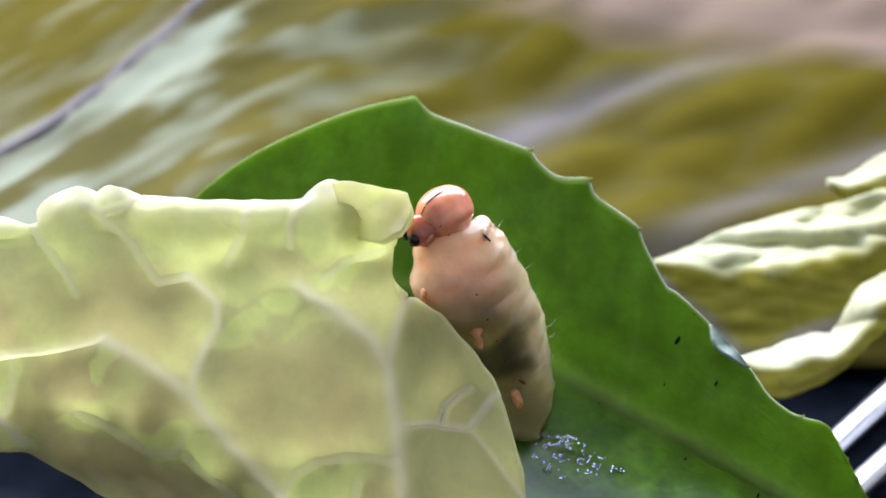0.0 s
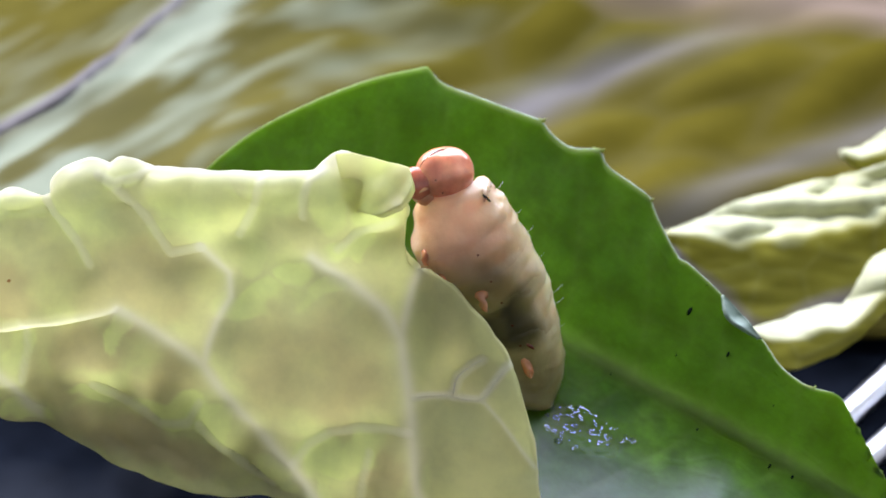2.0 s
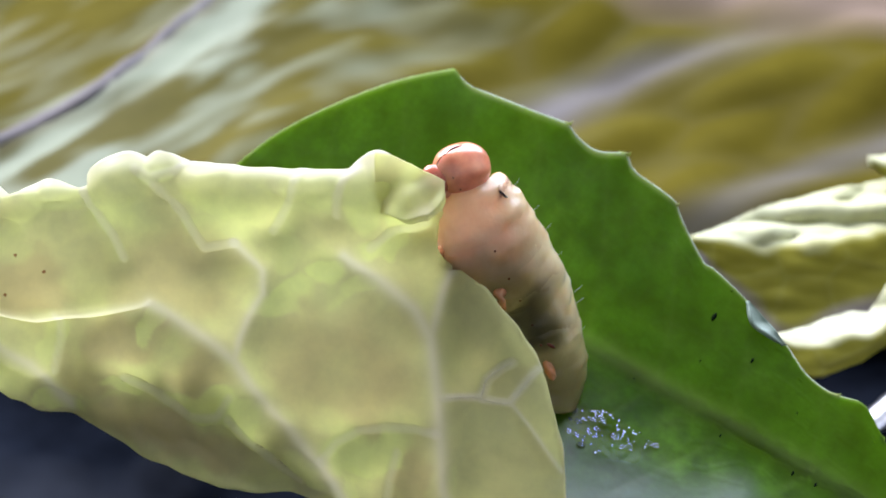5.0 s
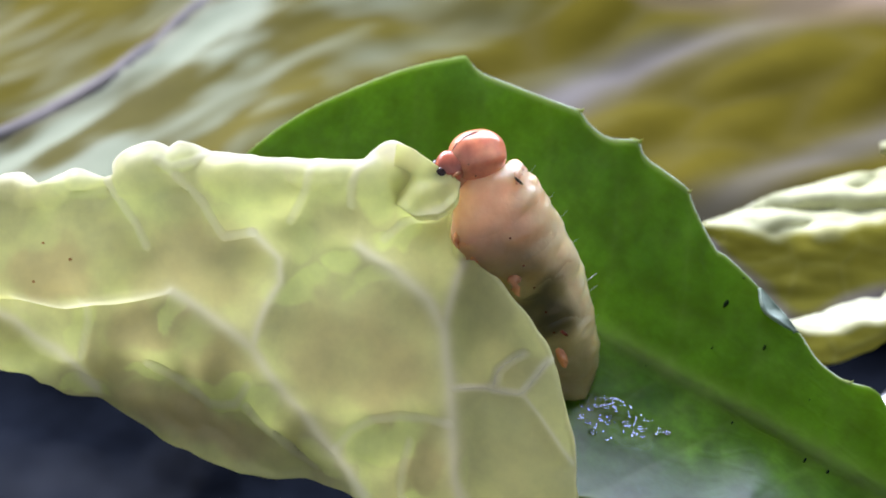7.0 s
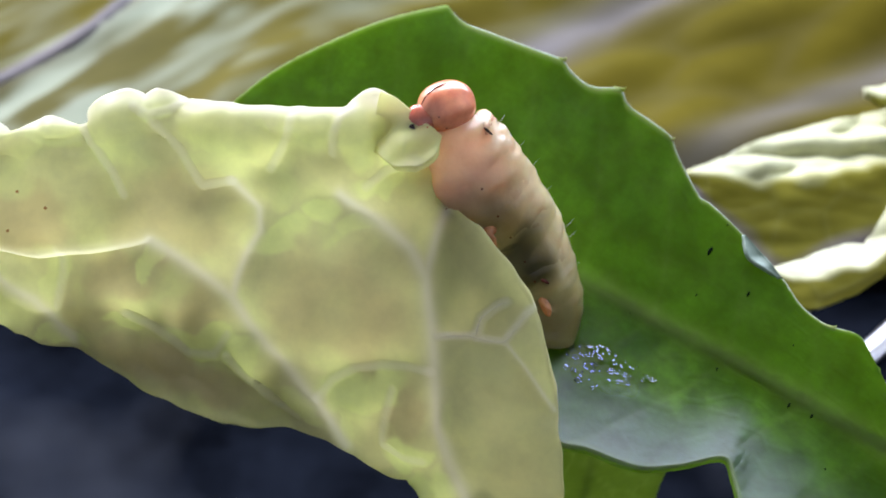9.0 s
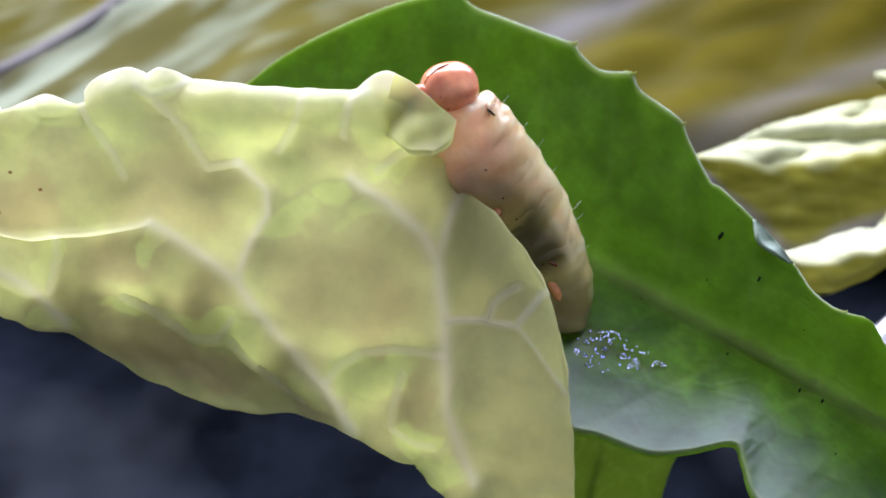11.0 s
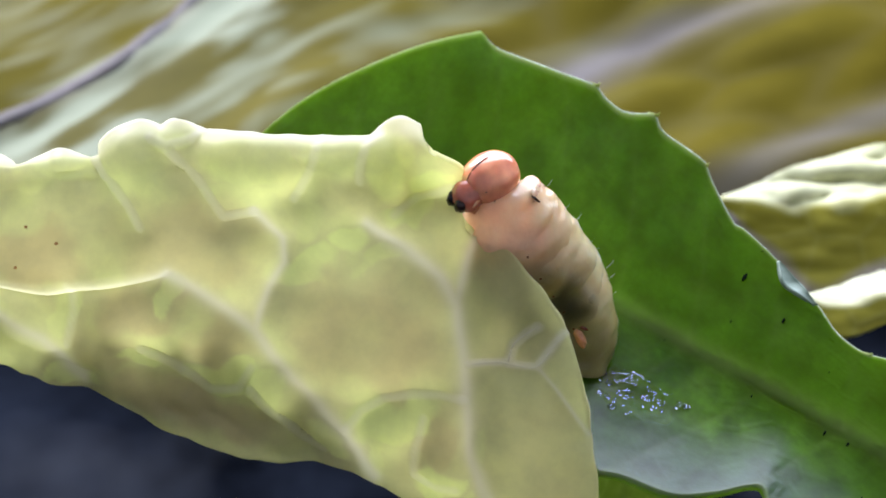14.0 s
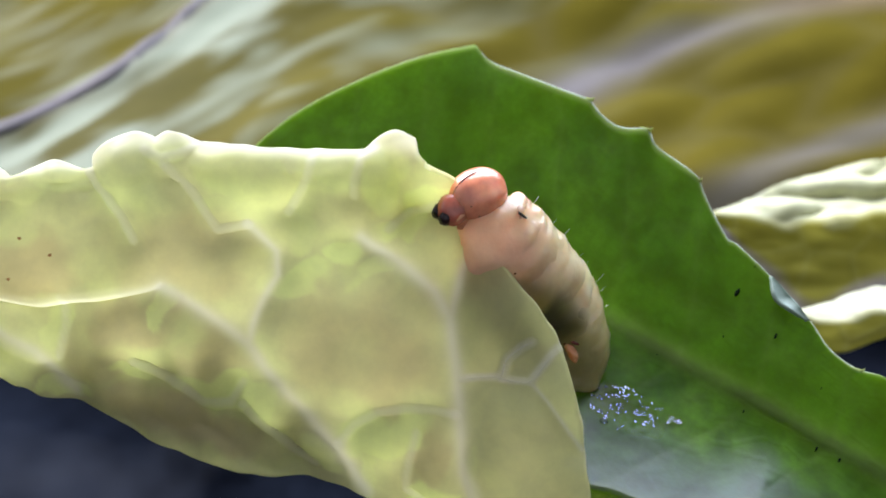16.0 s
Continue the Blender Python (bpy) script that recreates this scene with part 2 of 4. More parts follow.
# ---- mesh helpers ----
def mesh_object(name, verts, faces, mat, parent=None, label="", attrs=None, smooth=True):
    me = bpy.data.meshes.new(name)
    me.from_pydata([tuple(v) for v in verts], [], faces)
    me.materials.append(mat)
    for key, values in (attrs or {}).items():
        a = me.attributes.new(key, "FLOAT", "POINT")
        a.data.foreach_set("value", np.asarray(values, dtype=np.float32))
    if smooth:
        me.polygons.foreach_set("use_smooth", [True] * len(me.polygons))
    ob = new(name, me)
    ob.parent = parent
    if label:
        tagged(ob, label)
    return ob


def part(name, bm, mat, parent, label=""):
    me = bpy.data.meshes.new(name)
    bmesh.ops.recalc_face_normals(bm, faces=bm.faces)
    for fc in bm.faces:
        fc.smooth = True
    bm.to_mesh(me)
    bm.free()
    me.materials.append(mat)
    ob = new(name, me)
    ob.parent = parent
    if label:
        tagged(ob, label)
    return ob


def curve_at(points, n):
    """n points spread evenly by length along a smooth curve through the control points."""
    p = np.array(points, dtype=float)
    d = np.concatenate([[0], np.cumsum(np.sqrt(np.maximum(1e-9, np.linalg.norm(np.diff(p, axis=0), axis=1))))])
    out = []
    fine = np.linspace(0, d[-1], 40 * len(p))
    for u in fine:
        i = min(max(int(np.searchsorted(d, u) - 1), 0), len(p) - 2)
        h = d[i + 1] - d[i]
        s = (u - d[i]) / h
        m0 = (p[i + 1] - p[i]) / h if i == 0 else (p[i + 1] - p[i - 1]) / (d[i + 1] - d[i - 1])
        m1 = (p[i + 1] - p[i]) / h if i + 2 >= len(p) else (p[i + 2] - p[i]) / (d[i + 2] - d[i])
        out.append((2 * s**3 - 3 * s**2 + 1) * p[i] + (s**3 - 2 * s**2 + s) * h * m0 + (3 * s**2 - 2 * s**3) * p[i + 1] + (s**3 - s**2) * h * m1)
    out = np.array(out)
    length = np.concatenate([[0], np.cumsum(np.linalg.norm(np.diff(out, axis=0), axis=1))])
    want = np.linspace(0, length[-1], n)
    return np.stack([np.interp(want, length, out[:, k]) for k in range(p.shape[1])], axis=1)


def patch(bottom, top, left, right, nu, nv):
    """A sheet spanned by four border curves (bottom and top run left to right, the sides run upwards)."""
    b, t = curve_at(bottom, nu), curve_at(top, nu)
    l, r = curve_at(left, nv), curve_at(right, nv)
    u, v = np.linspace(0, 1, nu)[None, :, None], np.linspace(0, 1, nv)[:, None, None]
    return ((1 - v) * b[None] + v * t[None] + (1 - u) * l[:, None] + u * r[:, None]
            - (1 - u) * (1 - v) * b[0] - u * (1 - v) * b[-1] - (1 - u) * v * t[0] - u * v * t[-1])


def segment_distance(xy, line):
    """Distance of every point of a grid to a broken line."""
    best = np.full(xy.shape[:2], 1e9)
    pts = np.array(line)
    for a, b in zip(pts[:-1], pts[1:]):
        ab = b - a
        s = np.clip(((xy - a) @ ab) / max(ab @ ab, 1e-9), 0, 1)
        best = np.minimum(best, np.linalg.norm(xy - a - s[..., None] * ab, axis=-1))
    return best


def smooth_noise(xy, scale, seed=0.0):
    out = np.empty(xy.shape[:2])
    for i in range(xy.shape[0]):
        for j in range(xy.shape[1]):
            out[i, j] = noise.noise((xy[i, j, 0] * scale, xy[i, j, 1] * scale, seed))
    return out


def cell_distance(xy, step, seed, jitter=0.42):
    """Difference of the two nearest seeds of a jittered lattice: zero on the cell borders."""
    rnd = np.random.RandomState(seed)
    lo, hi = xy.reshape(-1, 2).min(0) - step, xy.reshape(-1, 2).max(0) + step
    gx, gy = np.meshgrid(np.arange(lo[0], hi[0], step), np.arange(lo[1], hi[1], step))
    seeds = np.stack([gx.ravel(), gy.ravel()], 1) + rnd.uniform(-jitter, jitter, (gx.size, 2)) * step
    flat = xy.reshape(-1, 2)
    out = np.empty(len(flat))
    for k in range(0, len(flat), 4000):
        d = np.linalg.norm(flat[k:k + 4000, None] - seeds[None], axis=2)
        d.partition(1, axis=1)
        out[k:k + 4000] = d[:, 1] - d[:, 0]
    return out.reshape(xy.shape[:2])


def sheet_object(name, grid, mat, thickness, attrs=None, parent=None, label=""):
    """A closed leaf blade of real thickness from a grid of points in millimetres; a rounded rim joins both faces."""
    nv, nu = grid.shape[:2]
    du, dv = np.gradient(grid, axis=1), np.gradient(grid, axis=0)
    nrm = np.cross(du, dv)
    nrm /= np.maximum(np.linalg.norm(nrm, axis=2, keepdims=True), 1e-12)
    th = np.asarray(thickness) * np.ones((nv, nu))
    front = (grid + nrm * th[..., None] * 0.5).reshape(-1, 3)
    rear = (grid - nrm * th[..., None] * 0.5).reshape(-1, 3)
    n = nv * nu
    idx = np.arange(n).reshape(nv, nu)
    a, b, c, d = idx[:-1, :-1].ravel(), idx[:-1, 1:].ravel(), idx[1:, 1:].ravel(), idx[1:, :-1].ravel()
    faces = list(zip(a, b, c, d)) + list(zip(a + n, d + n, c + n, b + n))
    rim = list(idx[0]) + list(idx[1:, -1]) + list(idx[-1, -2::-1]) + list(idx[-2:0:-1, 0])
    for i, k in enumerate(rim):
        q = rim[(i + 1) % len(rim)]
        faces.append((k, k + n, q + n, q))
    faces = [tuple(int(v) for v in fc) for fc in faces]
    both = {k: np.concatenate([np.asarray(v).ravel()] * 2) for k, v in (attrs or {}).items()}
    return mesh_object(name, np.concatenate([front, rear]) * MM, faces, mat, parent, label, both)


def tube(bm, points, radii, sides=8):
    """A round rod through the points, closed at both ends."""
    rings = []
    pts = [Vector(p) for p in points]
    for i, p in enumerate(pts):
        d = (pts[min(i + 1, len(pts) - 1)] - pts[max(i - 1, 0)]).normalized()
        s = d.orthogonal().normalized()
        w = d.cross(s)
        rings.append([bm.verts.new(p + (s * math.cos(2 * math.pi * k / sides) + w * math.sin(2 * math.pi * k / sides)) * radii[i]) for k in range(sides)])
    for r0, r1 in zip(rings[:-1], rings[1:]):
        for k in range(sides):
            bm.faces.new((r0[k], r0[(k + 1) % sides], r1[(k + 1) % sides], r1[k]))
    bm.faces.new(rings[0][::-1])
    bm.faces.new(rings[-1])


def blob(bm, centre, size, seed=0, rough=0.0, subdivisions=2, turn=None):
    """A rounded lump, pushed out of round by noise."""
    made = bmesh.ops.create_icosphere(bm, subdivisions=subdivisions, radius=1.0)["verts"]
    for v in made:
        k = 1 + rough * noise.noise(v.co * 1.7 + Vector((seed, seed * 0.7, 0)))
        co = Vector((v.co.x * size[0] * k, v.co.y * size[1] * k, v.co.z * size[2] * k))
        v.co = (turn @ co if turn else co) + Vector(centre)
    return made


# ---- the worktop and the room round it ----
def slab(bm, lo, hi):
    made = bmesh.ops.create_cube(bm, size=1.0)["verts"]
    for v in made:
        v.co = Vector([(a + b) / 2 + c * (b - a) for a, b, c in zip(lo, hi, v.co)])


def setting(name, boxes, mat, label, category):
    bm = bmesh.new()
    for lo, hi in boxes:
        slab(bm, lo, hi)
    ob = part(name, bm, mat, None)
    ob.data.polygons.foreach_set("use_smooth", [False] * len(ob.data.polygons))
    return tagged(ob, label, category, kind="structure")


def room():
    x, back, front, top, low, t = ROOM_X, ROOM_BACK, ROOM_FRONT, ROOM_TOP, -0.9, 0.12
    setting("table_top", [((-x, -0.45, -0.03), (x, back, 0.0))], TABLE, "dark navy table top with a dull sheen", "table")
    setting("floor", [((-x - t, front - t, low - t), (x + t, back + t, low))], FLOOR, "plain grey floor of the room", "floor")
    setting("ceiling", [((-x - t, front - t, top), (x + t, back + t, top + t))], PLASTER, "plain white ceiling", "ceiling")
    setting("wall_west", [((-x - t, front, low), (-x, back, top))], PLASTER, "plain plaster wall", "wall")
    setting("wall_east", [((x, front, low), (x + t, back, top))], PLASTER, "plain plaster wall", "wall")
    setting("wall_south", [((-x - t, front - t, low), (x + t, front, top))], PLASTER, "plain plaster wall behind the camera", "wall")
    w, a, b = WIN_X, WIN_LOW, WIN_TOP
    setting("wall_north", [((-x - t, back, low), (-w, back + t, top)), ((w, back, low), (x + t, back + t, top)),
                           ((-w, back, low), (w, back + t, a)), ((-w, back, b), (w, back + t, top))], PLASTER, "plain wall with a tall window opening", "wall")


room()


# ---- the pale lettuce leaf that is being eaten ----
FG_POSE = pose(0.00156, -0.00295, 0.02104, 58.025, -2.464, -3.152)
FG_TOP = [(-30.12, 2.95), (-22.98, 4.45), (-16.90, 5.99), (-14.70, 6.19), (-14.13, 5.82), (-12.85, 6.38), (-11.87, 5.88), (-11.68, 6.66), (-10.54, 7.17), (-9.98, 6.97), (-9.48, 7.26), (-8.78, 6.90), (-7.72, 6.76), (-6.58, 6.69), (-5.36, 6.59), (-3.83, 6.54), (-3.47, 6.89), (-2.85, 7.20), (-2.29, 6.91)]
FG_RIGHT = [(2.94, -7.98), (2.76, -4.61), (2.62, -2.95), (2.42, -1.30), (2.13, 0.17), (1.69, 1.34), (1.05, 2.36), (0.33, 3.22), (-0.15, 3.50), (-0.62, 3.68), (-0.98, 3.98), (-1.14, 4.50), (-1.10, 5.10), (-0.93, 5.48), (-1.13, 5.80), (-1.66, 6.05), (-2.14, 6.34), (-2.29, 6.91)]
FG_BOTTOM = [(-30.43, -0.83), (-23.27, -0.19), (-17.17, 0.21), (-14.61, -0.05), (-13.53, -0.58), (-12.43, -0.68), (-11.68, -0.98), (-10.27, -1.78), (-8.27, -2.52), (-7.11, -2.83), (-5.53, -2.91), (-4.53, -3.17), (-3.55, -3.55), (-2.48, -4.14), (-1.74, -4.30), (-1.17, -5.00), (0.31, -6.67), (2.94, -7.98)]
FG_VEINS = [
    ([(-9.73, 2.74), (-8.99, 2.31), (-8.10, 1.70), (-7.20, 1.04), (-6.72, 0.30), (-6.15, -0.36), (-5.34, -1.19), (-4.61, -2.02), (-3.80, -3.27)], 0.20),
    ([(-7.20, 1.04), (-7.02, 1.70), (-6.76, 2.36), (-6.33, 3.01), (-6.35, 3.75), (-7.12, 4.56)], 0.15),
    ([(-16.58, 2.10), (-15.41, 1.61), (-14.58, 1.14), (-13.74, 0.77), (-13.09, 0.19), (-12.50, -0.33)], 0.19),
    ([(-0.18, -4.65), (-0.59, -3.65), (-0.96, -2.65), (-1.02, -1.66), (-1.06, -0.67), (-1.11, 0.16), (-1.22, 0.98), (-1.29, 1.79), (-1.77, 2.60), (-2.66, 3.33), (-3.86, 4.15)], 0.21),
    ([(-1.29, 1.79), (-1.09, 2.60), (-0.93, 3.25), (-0.72, 3.70)], 0.17),
    ([(-0.98, 0.08), (-0.49, 0.13), (-0.00, 0.13), (0.40, 0.03), (0.97, 0.00), (1.37, 0.46), (1.77, 0.98)], 0.11),
    ([(0.97, 0.00), (1.53, -0.65), (2.02, -1.39), (2.42, -1.96)], 0.09),
]
FG_SMALL = [
    [(-4.60, -1.85), (-4.10, -1.26), (-3.44, -0.93), (-2.62, -0.81), (-1.80, -0.84), (-1.18, -0.96)],
    [(0.16, 0.16), (0.32, 0.65), (0.73, 0.98), (1.05, 1.15)],
    [(-11.87, 6.12), (-11.31, 5.39), (-10.83, 4.74), (-10.52, 4.08)],
    [(-10.19, 6.68), (-9.62, 6.43), (-8.88, 6.64), (-8.63, 6.86)],
    [(-9.62, 6.43), (-8.74, 5.46), (-8.03, 4.40), (-7.12, 4.56)],
    [(-5.13, 6.48), (-5.38, 5.84), (-5.97, 4.88)],
    [(-4.01, 5.36), (-3.97, 5.84), (-3.75, 6.32), (-3.38, 6.55)],
    [(-3.05, 4.39), (-2.40, 4.87), (-1.43, 5.18)],
    [(-10.72, 0.48), (-9.72, 0.12), (-9.14, -0.21), (-8.57, -0.64), (-7.74, -0.65), (-7.36, -0.04)],
    [(-7.40, -0.70), (-6.75, -1.37), (-5.93, -2.03), (-5.28, -2.44)],
    [(-2.30, -1.50), (-2.55, -2.33), (-2.64, -3.17), (-1.98, -3.50), (-1.41, -3.58)],
    [(-12.84, 2.36), (-12.78, 1.61), (-12.99, 0.61)],
]
FG_LAP = [(-15.20, 2.52), (-14.52, 2.41), (-13.52, 2.24), (-12.67, 2.36), (-11.83, 2.44), (-10.82, 2.60), (-9.73, 2.77)]
# sunlit green and shaded dull patches, painted into the colour: centre, half axes, turn, strength
FG_SUNLIT = [(-4.36, 3.74, 0.49, 0.46, 0, 1.00), (-5.59, 3.01, 1.06, 0.52, 25, 0.80), (-3.63, 3.01, 0.52, 0.26, 0, 0.55), (-10.63, 5.79, 1.22, 1.14, 0, 0.50), (-9.53, 6.76, 0.73, 0.41, 0, 0.80), (-7.25, 6.10, 1.63, 0.57, -3, 0.55), (-4.61, 6.16, 0.62, 0.55, 0, 0.60), (-3.03, 5.91, 0.81, 0.81, 0, 0.70), (-2.16, 4.79, 0.98, 0.36, 25, 0.90), (-3.12, -1.51, 1.55, 0.62, 0, 0.95), (-1.90, -3.42, 0.73, 0.36, 0, 0.95), (-7.89, -0.24, 1.22, 0.36, 0, 0.95), (-6.82, -0.78, 0.52, 0.55, -30, 0.80), (-13.12, 1.69, 0.42, 0.98, 0, 0.60), (-12.94, -0.43, 0.90, 0.29, -8, 1.00), (-12.96, 5.89, 1.14, 0.39, 0, 0.80)]
FG_SUNLIT_SMALL = [(-9.67, 2.03, 0.29, 0.49, 0, 0.80), (-5.81, 4.39, 0.65, 0.57, 0, 0.40), (-1.33, -4.33, 0.57, 0.49, -30, 0.90), (-3.62, -2.68, 0.36, 0.98, 0, 0.50), (-7.94, 4.89, 0.81, 0.65, 0, 0.35), (-0.50, -2.98, 0.20, 1.14, 0, 0.40), (-5.27, -2.19, 0.81, 0.26, -35, 0.70), (-10.81, 0.28, 0.81, 0.16, -15, 0.80)]
FG_SHADED = [(-4.07, 0.97, 2.28, 1.55, -20, 0.75), (-8.37, 0.62, 0.90, 0.65, 0, 0.70), (-10.51, 1.61, 1.47, 0.78, 0, 1.00), (-8.71, 3.67, 1.79, 1.22, 0, 0.70), (-13.65, 3.27, 1.63, 0.81, 0, 1.00), (1.05, -2.80, 1.39, 2.44, 8, 0.10), (-1.97, -2.25, 0.49, 0.98, -20, 0.90), (-0.13, 1.79, 0.73, 0.98, 0, 0.10), (-11.89, 0.61, 0.98, 0.65, -30, 0.60), (-9.09, -1.21, 2.44, 0.62, -18, 1.00), (1.13, 0.74, 0.46, 0.36, 0, 0.30), (-11.12, 3.59, 0.81, 0.65, 0, 0.30), (-2.26, 1.95, 0.73, 0.98, 0, 0.40)]
FG_SPECKS = [(-12.96, 3.68), (-14.25, 2.97), (-13.86, 4.17)]
FG_FLAP_LOW = [(-2.25, 5.90), (-1.77, 5.50), (-1.20, 5.25), (-0.62, 5.40)]
FG_FLAP_END = [(-0.62, 5.40), (-0.33, 6.00), (-0.50, 6.62)]
FG_FLAP_TOP = [(-2.66, 7.04), (-2.13, 7.03), (-1.41, 6.86), (-0.50, 6.62)]


def vein_rod(name, line, grid, parent, mat, width, lift=0.35, flat=0.55, sink=0.0):
    """A rounded vein lying half sunk in the blade, thinner towards its end."""
    pts = curve_at(line, 60)
    flatgrid = grid.reshape(-1, 3)
    verts, faces, sides = [], [], 10
    for i, p in enumerate(pts):
        k = np.argmin(((flatgrid[:, :2] - p) ** 2).sum(1))
        pts_z = flatgrid[k, 2]
        a, b = pts[max(i - 1, 0)], pts[min(i + 1, 59)]
        d = (b - a) / max(np.linalg.norm(b - a), 1e-9)
        r = width * (1.0 - 0.45 * i / 59) * (0.9 + 0.2 * noise.noise((p[0], p[1], 4.0))) * min(1, 0.2 + i / 6, 0.15 + (59 - i) / 8)
        for q in range(sides):
            t = 2 * math.pi * q / sides
            verts.append(((p[0] - d[1] * r * math.cos(t)) * MM, (p[1] + d[0] * r * math.cos(t)) * MM, (pts_z + sink + r * lift + r * flat * math.sin(t)) * MM))
    for i in range(59):
        for q in range(sides):
            n = (q + 1) % sides
            faces.append((i * sides + q, (i + 1) * sides + q, (i + 1) * sides + n, i * sides + n))
    faces.append(tuple(range(sides)))
    faces.append(tuple(59 * sides + q for q in range(sides))[::-1])
    z = [0.0] * len(verts)
    return mesh_object(name, verts, faces, mat, parent, attrs={"vein": z, "tone": z})


def soften(z, times):
    for _ in range(times):
        p = np.pad(z, 1, mode="edge")
        z = (p[1:-1, 1:-1] * 4 + p[:-2, 1:-1] + p[2:, 1:-1] + p[1:-1, :-2] + p[1:-1, 2:]) / 8
    return z


FOLD_WIDTH = 0.23


def patches(xy, spots, edge):
    """Strength of a set of uneven oval patches at every point of a grid."""
    best = np.zeros(xy.shape[:2])
    for x, y, a, b, turn, k in spots:
        c, s = math.cos(radians(turn)), math.sin(radians(turn))
        d = xy - np.array((x, y))
        r = np.hypot((d[..., 0] * c + d[..., 1] * s) / a, (d[..., 1] * c - d[..., 0] * s) / b)
        q = np.clip((1 + 0.5 * edge - r) / edge, 0, 1)
        best = np.maximum(best, k * q * q * (3 - 2 * q))
    return best


def eaten_lettuce_leaf():
    leaf = new("lettuce_leaf")
    leaf.matrix_world = FG_POSE
    g = patch(FG_BOTTOM, FG_TOP, [FG_BOTTOM[0], FG_TOP[0]], FG_RIGHT, 320, 180)
    for _ in range(1500):
        g[1:-1, 1:-1] = (g[:-2, 1:-1] + g[2:, 1:-1] + g[1:-1, :-2] + g[1:-1, 2:]) / 4
    wobble = np.stack([smooth_noise(g, 1.3, 3.0), smooth_noise(g, 1.3, 9.0)], 2)
    g = g + wobble * 0.07
    main = np.min([segment_distance(g, line) / w for line, w in FG_VEINS], axis=0)
    small = np.min([segment_distance(g, line) for line in FG_SMALL], axis=0)
    cells = cell_distance(g + wobble * 0.6, 1.6, 4)
    ridge = np.exp(-(main / 1.1) ** 2)
    ridge2 = np.exp(-(small / 0.09) ** 2)
    ridge3 = np.exp(-(cells / 0.07) ** 2)
    v = np.linspace(0, 1, g.shape[0])[:, None]
    rimness = np.exp(-((1 - v) / 0.2) ** 2) + 0.8 * np.exp(-(v / 0.25) ** 2)
    bulge = 0.36 * (1 - np.exp(-(np.minimum(main * 0.2, small * 1.2) / 0.8) ** 2)) + (0.02 + 0.26 * rimness) * (1 - np.exp(-(cells / 0.55) ** 2))
    z = bulge - 0.2 + 0.16 * smooth_noise(g, 0.2, 1.5) + 0.07 * smooth_noise(g, 0.6, 5.5) + 0.015 * smooth_noise(g, 1.6, 2.5)
    # the upper rim rolls back, the lower rim folds under
    z = z - 0.55 * np.clip((v - 0.955) / 0.045, 0, 1) ** 2 - 0.4 * np.clip((0.2 - v) / 0.2, 0, 1) ** 1.5
    # at the stalk side the upper lobe laps over the lower one
    side = segment_distance(g, FG_LAP)
    lap = np.array(FG_LAP)
    below = np.interp(g[..., 0], lap[:, 0], lap[:, 1]) - g[..., 1]
    lapped = np.clip(0.5 + below / 0.2, 0, 1) * np.exp(-np.clip(below, 0, None) / 2.0) * np.clip((lap[-1, 0] - g[..., 0]) / 1.5, 0, 1)
    fork = np.minimum(segment_distance(g, FG_VEINS[5][0]), segment_distance(g, FG_SMALL[1]))
    z = soften(z, 12) - soften(0.6 * lapped, 1) + 0.05 * np.exp(-(fork / 0.07) ** 2) + 0.08 * ridge2
    slow = 0.55 * np.stack([smooth_noise(g, 0.8, 13.0), smooth_noise(g, 0.8, 19.0)], 2) + 0.25 * np.stack([smooth_noise(g, 2.1, 14.0), smooth_noise(g, 2.1, 16.0)], 2)
    green = np.maximum(0.9 * patches(g + slow, FG_SUNLIT, 0.5), patches(g + slow, FG_SUNLIT_SMALL, 0.5))
    third = patches(g + slow, FG_SHADED, 0.7)
    z = z + soften(0.08 * green, 4)
    full = np.dstack([g, z])
    # the stalk end bends down to the table
    down = np.array(FG_POSE.to_3x3().inverted() @ Vector((0, 0, -1)))
    full = full + down * (0.085 * np.clip(-17.0 - g[..., 0], 0, None) ** 2)[..., None]
    # the bright-lit top rim is painted with the vein colour, the lap edge likewise
    crest = np.exp(-((1 - v) / 0.028) ** 2) + np.exp(-(side / 0.1) ** 2) * (g[..., 0] < lap[-1, 0])
    vein = np.clip(0.85 * ridge + 0.4 * np.exp(-(fork / 0.07) ** 2) + 0.5 * ridge2 + 0.03 * ridge3 + 0.8 * crest, 0, 1)
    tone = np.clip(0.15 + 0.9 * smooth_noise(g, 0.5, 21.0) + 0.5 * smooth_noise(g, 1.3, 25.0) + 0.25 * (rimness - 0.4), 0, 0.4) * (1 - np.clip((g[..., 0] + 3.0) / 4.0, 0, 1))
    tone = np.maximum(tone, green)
    third = np.clip(third * (1 - green) + 0.25 * smooth_noise(g, 0.9, 33.0), 0, 1)
    sheet_object("blade", full, PALE_LEAF, 0.26, {"vein": vein, "tone": tone, "third": third}, leaf)
    for line, w in FG_VEINS:
        vein_rod("vein", line, full, leaf, PALE_VEIN, 0.8 * w, 0.0, 0.2, -0.16)
    # wet ridges on the face of the leaf where the larva has fed, their white glint put into the colour
    for line in (FG_VEINS[5][0], FG_SMALL[1]):
        vein_rod("wet_ridge", line, full, leaf, WET_VEIN, 0.038, 0.0, 0.9, 0.12)
    for x, y in FG_SPECKS:
        k = np.argmin(((full[..., :2].reshape(-1, 2) - (x, y)) ** 2).sum(1))
        bm = bmesh.new()
        blob(bm, Vector((x, y, full.reshape(-1, 3)[k, 2] + 0.125)) * MM, (0.06 * MM, 0.05 * MM, 0.02 * MM), x, 0.4, 2)
